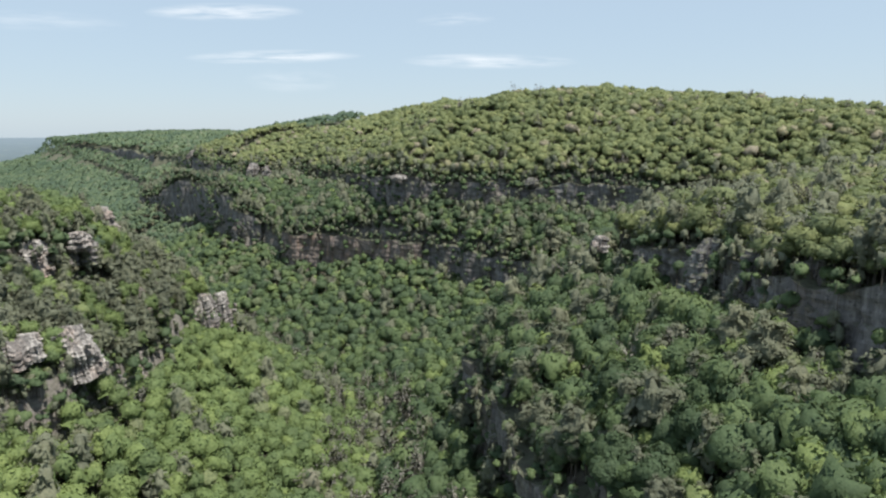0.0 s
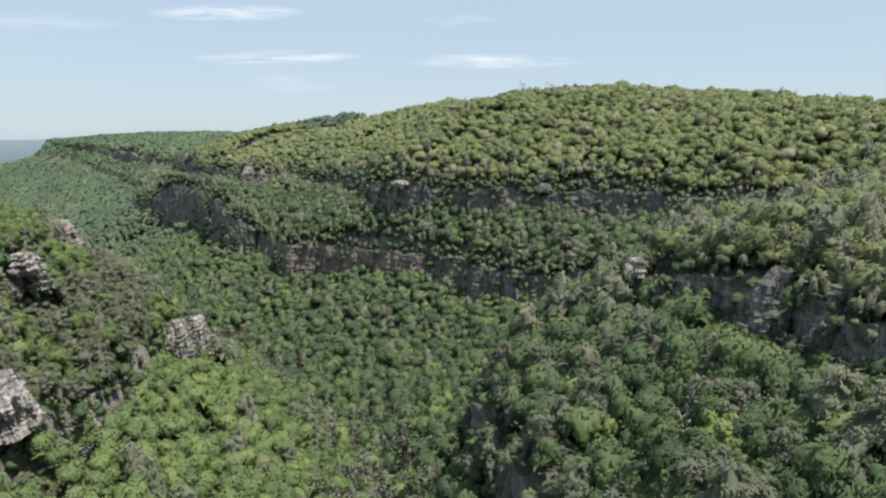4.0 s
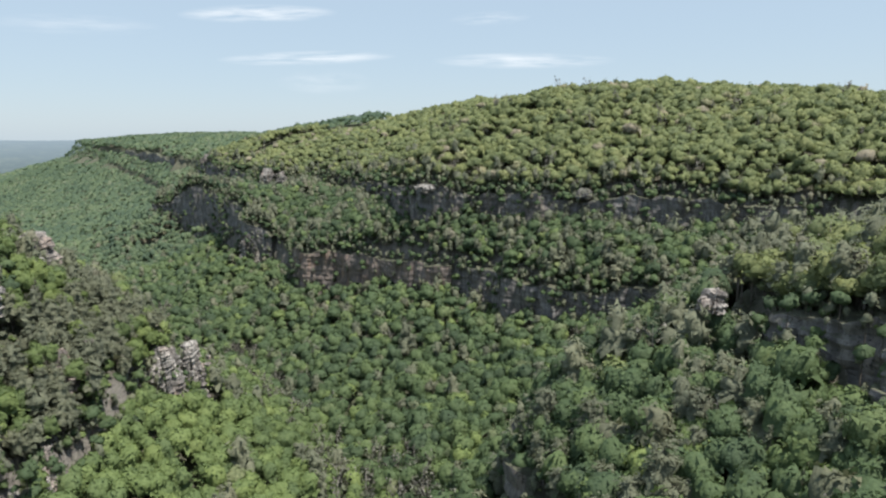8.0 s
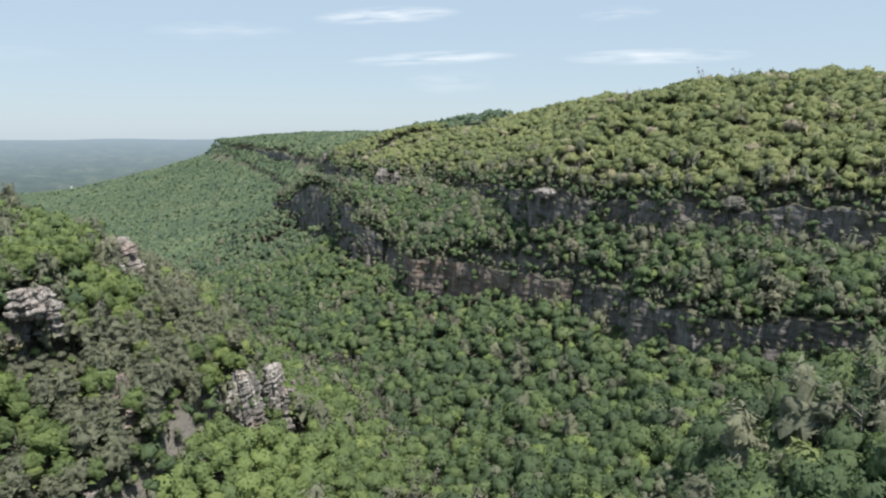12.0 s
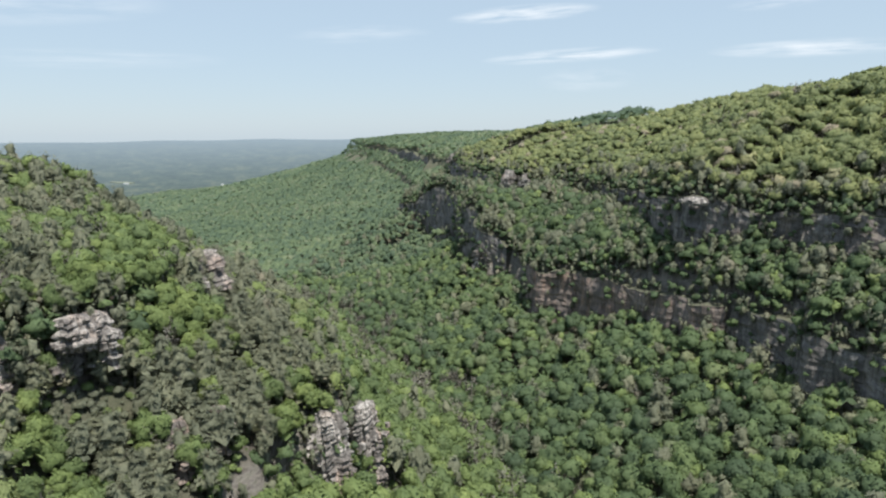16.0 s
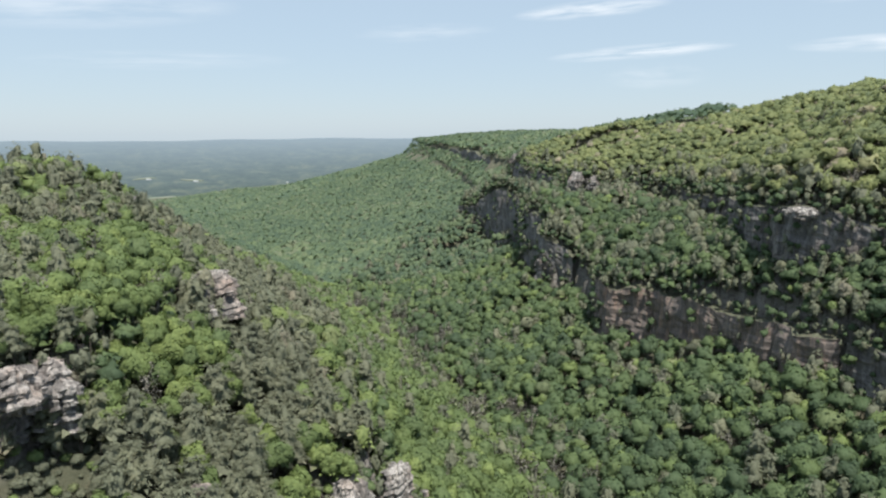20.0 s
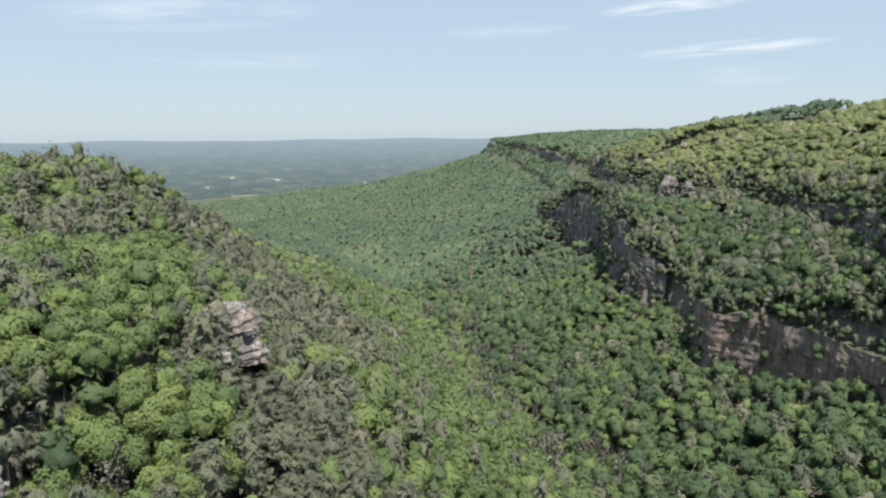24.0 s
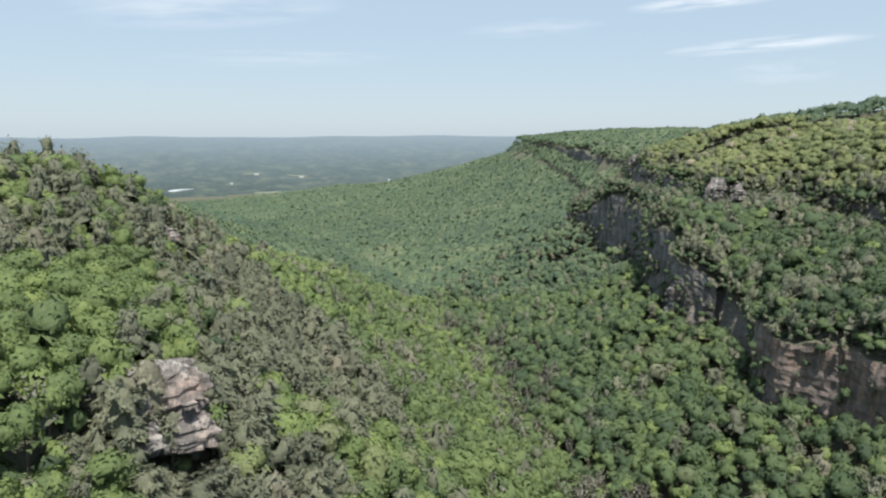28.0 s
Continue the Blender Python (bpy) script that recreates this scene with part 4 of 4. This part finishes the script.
def rock_mass(seed, width, depth, height, lean):
    """A weathered crag: uneven beds that stand out or are worn back, upright cracks, a broken top."""
    n, rows = 56, max(8, int(height / 0.36))
    verts = []
    for k in range(rows + 1):
        f = k / rows
        z = height * f
        for i in range(n):
            a = 6.2832 * i / n
            c, s = math.cos(a), math.sin(a)
            square = 1 / max(abs(c), abs(s)) ** 0.45
            x, y = c * square * width / 2, s * square * depth / 2
            bed = math.tanh(4 * noise.noise((seed + 0.06 * x, z * 1.25 + 0.12 * x, 0.5 + 0.06 * y))) * 0.42 + noise.noise((seed + 4.0, z * 0.4 + 0.05 * x, 2.5)) * 1.1
            lump = noise.noise((x * 0.22 + seed, y * 0.22, z * 0.16)) * 1.9
            crack = -max(0.0, 0.22 - abs(noise.noise((x * 0.4 + seed * 2, y * 0.4, z * 0.06)))) * 7.5
            grit = noise.noise((x * 1.1, y * 1.1, z * 1.3 + seed)) * 0.8
            top = 1 - 0.42 * max(0.0, f - 0.55) / 0.45 * (1 + 1.4 * noise.noise((a * 1.2, seed, 1.0)))
            g = max(0.25, 1 + (bed + lump + crack + grit) / (width * 0.42)) * top
            if k == rows:
                g *= 0.35
            verts.append((x * g, y * g - lean * z, z + noise.noise((x * 0.5, y * 0.5, seed)) * 0.9 * f))
    tris = []
    for k in range(rows):
        for i in range(n):
            p, q = k * n + i, k * n + (i + 1) % n
            tris += [(p, q, q + n), (p, q + n, p + n)]
    verts.append((0, -lean * height, height + 0.2))
    tris += [(rows * n + i, rows * n + (i + 1) % n, len(verts) - 1) for i in range(n)]
    return verts, tris


def outcrop(x, y, top, width, height, turn, mat, label, seed, depth=None, lean=0.25, loose=5):
    """A crag with loose blocks at its foot and on its top; turn: the way its face looks, degrees left of +y."""
    r = np.random.RandomState(seed)
    depth = depth or width * 0.6
    base = new("rock_outcrop")
    base.matrix_basis = pose(x, y, top - height - 3.0, 0, 0, turn)
    part("crag", tri_mesh("crag", *rock_mass(seed * 7.3, width * 1.1, depth, height + 3.0, lean), [mat]), base)
    for k in range(loose):
        f = r.uniform(0, 1)
        at = pose(r.uniform(-0.6, 0.6) * width, depth * 0.45 - lean * height * f * 0.5 + r.uniform(-0.5, 1.0), 1.5 + (height * 0.75) * f ** 2,
                  r.uniform(-15, 15), r.uniform(-15, 15), r.uniform(0, 360))
        part("block", tri_mesh("block", *slab(r.randint(99999), r.uniform(1.2, 3.0), r.uniform(1.2, 2.6), r.uniform(0.7, 2.0)), [mat]), base, at)
    return tagged(base, label, "rock", "rock outcrops")


PALE_TEXT = "pale weathered sandstone outcrop jutting from the pine slope"
outcrop(-160, 321.5, -34, 11, 9, -115, ROCK_PALE, "pale pinkish layered sandstone crag among grey pines", 1)
outcrop(-167, 315, -36, 6, 4, -110, ROCK_PALE, "small pinkish rock ledge beside the crag", 2)
outcrop(-139.5, 260, -37, 7, 4.5, -105, ROCK_PALE, "white-capped overhanging sandstone boulder above a dark hollow", 3, 7, 0.05, 2)
# darker stone stands in for the shade inside the hollow
outcrop(-143, 260, -39, 7, 9, -105, ROCK_GREY, "hollow rock wall under the white boulder, shade put in as darker stone", 31, 5)
outcrop(-141, 267, -38, 5, 10, -105, ROCK_PALE, "pale sandstone pillar beside the hollow", 32, 6, 0.08)
outcrop(-147, 244, -38, 13, 10, -98, ROCK_PALE, "broad sandstone face with rusty stains", 4, 8, 0.12)
outcrop(-154, 226, -42, 15, 6, -90, ROCK_PALE, "long pale sandstone ledge with rusty stains", 5, 9)
outcrop(-154, 279, -36, 5, 3.5, -110, ROCK_PALE, "white boulders lying on the pine slope", 6)
outcrop(-110, 310, -73, 11, 23, -105, ROCK_PALE, "tall pale split sandstone pinnacle at the foot of the slope", 7, 9, 0.06)
outcrop(-107, 325, -76, 9, 22, -112, ROCK_PALE, "tall pale split sandstone pinnacle at the foot of the slope", 8, 8, 0.06)
outcrop(-114, 208, -60, 14, 13, -90, ROCK_PALE, "massive layered sandstone buttress beside a dark overhang", 9, 10)
outcrop(-124, 192, -58, 18, 5, -85, ROCK_PALE, "thin sandstone roof of the dark overhang", 10, 12)
# the overhang's shadow is put into the greyer stone of this wall
outcrop(-128, 190, -64, 20, 9, -85, ROCK_GREY, "recessed rock wall under the overhang, its shadow given by greyer stone", 11, 8)
outcrop(-109, 242, -80, 11, 17, -95, ROCK_PALE, "smooth pale sandstone face with dark hollows", 12, 8)
outcrop(-112, 230, -84, 12, 11, -90, ROCK_PALE, "smooth pale sandstone face with dark hollows", 13, 8)
outcrop(-119, 268, -61, 8, 9, -100, ROCK_PALE, PALE_TEXT, 14)
outcrop(-116, 276, -60, 4, 8, -100, ROCK_PALE, PALE_TEXT, 15)
outcrop(-141, 342, -63, 4, 4, -115, ROCK_PALE, PALE_TEXT, 16)
outcrop(-128, 306, -64, 6, 4, -105, ROCK_PALE, PALE_TEXT, 17)
outcrop(-283, 388, -27, 15, 10, -115, ROCK_PALE, "row of pale rocks near the hilltop among trees", 18, 6)
outcrop(-292, 394, -26, 9, 8, -115, ROCK_PALE, "row of pale rocks near the hilltop among trees", 19, 5)
outcrop(-338, 925, -21, 12, 9, 130, ROCK_PALE, "pale square rock face on the far canyon rim", 20, 8)
outcrop(-213, 764, -31, 15, 10, 140, ROCK_PALE, "pale broken rock faces on the far canyon rim", 21, 8)
outcrop(-199, 768, -34, 9, 8, 150, ROCK_PALE, "pale broken rock faces on the far canyon rim", 22, 7)
outcrop(-34, 523, -30, 10, 1, 170, ROCK_PALE, "flat pale slab on the rim of the cliff", 23, 6)
outcrop(61, 479, -29, 9, 2.5, 170, ROCK_GREY, "flat grey slabs on the rim of the cliff", 24, 6)
outcrop(-204, 662, -76, 7, 30, 150, ROCK_PALE, "white rock pillar at the foot of the headland cliff", 25, 6)
outcrop(57, 246, -36, 5, 2.5, 120, ROCK_PALE, "flat pale slab among pines on the spur", 26, 4)
outcrop(75, 199, -30, 9, 16, 110, ROCK_GREY, "shaded grey cliff buttress with upright cracks", 27, 6)
outcrop(80, 180, -30, 9, 18, 105, ROCK_GREY, "shaded grey cliff buttress with upright cracks", 28, 6)
outcrop(84, 158, -28, 10, 20, 100, ROCK_GREY, "shaded grey cliff buttress with upright cracks", 29, 6)
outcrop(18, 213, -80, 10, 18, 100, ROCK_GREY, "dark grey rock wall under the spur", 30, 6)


# ---- the far valley, its ridges and the clouds ----
HUB = (-40.0, 150.0)


def far_height(r, bearing):
    z = np.interp(r, (2300, 3000, 3450, 3700, 4000, 4300, 4550, 4720, 4860), (-300, -290, -285, -246, -200, -148, -98, -62, -32))
    wave = np.sin(r * 0.021 + 3 * np.sin(bearing * 9)) * 9 + np.sin(r * 0.043 + bearing * 31) * 5 + np.sin(bearing * 47 + r * 0.008) * 6
    z = z + wave * np.clip((r - 3100) / 600, 0, 1) * np.clip((4900 - r) / 300, 0.4, 1)
    z = z + 62 * np.exp(-((bearing + 1.06) / 0.10) ** 2 - ((r - 4350) / 130) ** 2)
    return z + np.clip((r - 4500) / 350, 0, 1) * (16 * np.clip((bearing + 1.1) / 0.5, 0, 1) - 4)


radii = np.concatenate([np.linspace(2300, 3400, 16), np.linspace(3440, 4862, 84)])
turns = np.radians(np.linspace(-112, 42, 300))
R, B = (a.ravel() for a in np.meshgrid(radii, turns, indexing="ij"))
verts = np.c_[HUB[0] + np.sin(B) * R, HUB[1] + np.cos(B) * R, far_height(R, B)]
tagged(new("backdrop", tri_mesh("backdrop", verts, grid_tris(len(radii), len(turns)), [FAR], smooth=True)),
       "blue-green valley floor and distant wooded ridges, haze painted into the colour", "valley", kind="structure")


def far_patch(name, label, category, bearing, r, width, depth, mat, seed, lift=3.0, tall=0.0):
    """An uneven flat patch, or a low block, on the far valley floor."""
    rg = np.random.RandomState(seed)
    b = math.radians(bearing)
    cx, cy = HUB[0] + math.sin(b) * r, HUB[1] + math.cos(b) * r
    n = 16 if not tall else 4
    a = np.linspace(0, 6.2832, n, endpoint=False) + (math.pi / 4 if tall else 0)
    k = rg.uniform(0.75, 1.15, n) if not tall else np.ones(n)
    u, v = np.cos(a) * width / 2 * k, np.sin(a) * depth / 2 * k
    x, y = cx + u * math.cos(b) + v * math.sin(b), cy - u * math.sin(b) + v * math.cos(b)
    rr, bb = np.hypot(x - HUB[0], y - HUB[1]), np.arctan2(x - HUB[0], y - HUB[1])
    z = far_height(rr, bb) + lift
    low = np.c_[x, y, z - 9]
    up = np.c_[x, y, (z if not tall else np.full(n, z.mean())) + tall]
    vs = np.vstack([low, up, [up.mean(0)]])
    ts = [(n + i, n + (i + 1) % n, 2 * n) for i in range(n)]
    for i in range(n):
        j = (i + 1) % n
        ts += [(i, j, n + j), (i, n + j, n + i)]
    return tagged(new(name, tri_mesh(name, vs, ts, [mat])), label, category)


far_patch("field", "pale green hayfield strip on the valley floor", "field", -50.3, 3440, 190, 46, FIELD, 1)
far_patch("field", "pale green hayfield strip on the valley floor", "field", -47.0, 3450, 150, 40, FIELD, 2)
far_patch("field", "small pale clearing on the valley floor", "field", -41.0, 3560, 70, 30, FIELD, 3)
far_patch("field", "small pale clearing on the valley floor", "field", -43.2, 3600, 90, 26, FIELD, 4)
far_patch("field", "small pale clearing on the valley floor", "field", -48.5, 3790, 120, 26, FIELD, 5)
far_patch("field", "small pale clearing on the valley floor", "field", -52.0, 3850, 110, 24, FIELD, 6)
far_patch("pond", "pale shining pond on the valley floor", "pond", -57.2, 3540, 120, 44, POND, 7)
far_patch("road", "pale road through the valley woods", "road", -39.4, 3640, 90, 14, FIELD, 8)
for i, (b, r, w) in enumerate(((-51.6, 3800, 34), (-48.2, 3760, 36), (-40.4, 3620, 20), (-41.2, 3640, 16), (-44.4, 3520, 14), (-40.0, 3660, 24), (-53.5, 3700, 22))):
    far_patch("farm_building", "white-roofed building far off in the valley", "building", b, r, w, 14, ROOF, 20 + i, 1.0, 6.0)


def cloud(bearing, up, wide, tall, tilt, seed, strength, label):
    """A wisp of high cloud, in degrees as seen from the canyon."""
    b, e, r = math.radians(bearing), math.radians(up), 4700.0
    mid = Vector((HUB[0] + math.sin(b) * r, HUB[1] + math.cos(b) * r, math.tan(e) * r))
    w, h = math.tan(math.radians(wide / 2)) * r, math.tan(math.radians(tall / 2)) * r
    side = Vector((math.cos(b), -math.sin(b), 0))
    lift = Vector((0, 0, 1)) + side * 0.0
    side = side + Vector((0, 0, math.tan(math.radians(tilt))))
    n = 8
    vs = [tuple(mid + side * (w * (2 * i / n - 1)) + lift * (h * (2 * j / 4 - 1))) for j in range(5) for i in range(n + 1)]
    me = tri_mesh("cloud", vs, grid_tris(5, n + 1), [cloud_material("cloud_wisp", seed * 3.7, strength)])
    uv = me.uv_layers.new(name="UVMap")
    uv.data.foreach_set("uv", np.array([((k % (n + 1)) / n, (k // (n + 1)) / 4) for k in (l.vertex_index for l in me.loops)], np.float32).ravel())
    return tagged(new("cloud", me), label, "cloud", kind="structure")


STREAK = "thin white streak of high cloud"
cloud(-17.0, 9.5, 12.5, 1.5, 3.0, 1, 1.0, STREAK)
cloud(-13.3, 6.25, 14.5, 1.2, 2.5, 2, 1.0, STREAK)
cloud(4.3, 6.1, 15.0, 1.4, -0.6, 3, 0.95, STREAK)
cloud(1.5, 9.4, 7.0, 1.2, 2.0, 4, 0.35, "faint wisp of high cloud")
cloud(-12.0, 4.4, 8.0, 2.2, 0.0, 5, 0.3, "faint wisp of high cloud")
cloud(-55.0, 9.0, 22.0, 3.2, 4.0, 6, 0.5, "broad faint veil of high cloud")
cloud(-30.0, 8.0, 12.0, 1.6, 2.0, 7, 0.3, "faint wisp of high cloud")
cloud(-50.0, 5.6, 20.0, 1.6, 1.5, 8, 0.3, "faint wisp of high cloud")


# ---- single trees nearest the flight ----
def grown(kind_name, maker, leaf_mat, bark, count, leaf_size, seed):
    """A tree with its trunk and crown, to be copied."""
    (lv, lt), (wv, wt) = maker(seed, count, leaf_size)
    base = new(kind_name)
    made = []
    for k in range(4):
        part("trunk", tri_mesh("trunk", wv, wt, [bark], smooth=True), base) if k == 0 else None
        made.append(tri_mesh("crown", lv, lt, [leaf_mat], tint=np.full(len(lv), (0.15, 0.4, 0.6, 0.85)[k]), smooth=True, normals=soft_normals(lv, lt, len(lv))))
    part("crown", made[0], base)
    return base, made


FORMS = (("broadleaf_tree", close_broadleaf, 2200, 0.36, (("spring", "bright spring-green broad-leaved tree on the canyon slope"),
                                                 ("cove", "deep green broad-leaved tree on the canyon slope"),
                                                 ("hill", "yellow-green broad-leaved tree on the canyon rim"))),
         ("pine_tree", pine, 1500, 0.5, (("pine", "ragged grey-green pine on the canyon slope"),)),
         ("bare_tree", bare_tree, 900, 0.4, (("bare", "leafless grey tree on the canyon slope"),)))
turner = np.random.RandomState(71)
for k, (kind_name, maker, count, leaf_size, coats) in enumerate(FORMS):
    for c, (coat, label) in enumerate(coats):
        idx = np.flatnonzero(single & (kind == k) & ((leaf == c) | (len(coats) == 1)))
        moulds = []
        for v in range(5):
            base, crowns = grown(kind_name, maker, LEAF[coat], PALE_BARK if k == 2 else BARK, count, leaf_size, 300 + 20 * k + 5 * c + v)
            tagged(base, label, "tree", kind_name.replace("_", " ") + "s")
            moulds.append((base, crowns, []))
        for n, i in enumerate(idx):
            base, crowns, used = moulds[n % 5]
            m = pose(place[i, 0], place[i, 1], tz[i], 0, 0, turner.uniform(0, 360))
            s, slim = float(size[i]), 0.82 if k == 0 else 0.95
            if not used:
                base.scale = (1, 1, 1)
                base.matrix_basis = m @ Matrix.Diagonal((s * slim, s * slim, s * 0.92, 1))
                tree = base
            else:
                tree = copy_thing(base, m)
                tree.scale = (s * slim * turner.uniform(0.9, 1.12), s * slim * turner.uniform(0.9, 1.12), s * 0.92)
            used.append(tree)
            for o in tree.children:
                if o.name.startswith("crown"):
                    o.data = crowns[int(np.argmin([abs(tint[i] - q) for q in (0.15, 0.4, 0.6, 0.85)]))]
        for base, crowns, used in moulds:
            if not used:
                for o in (*base.children, base):
                    bpy.data.objects.remove(o)
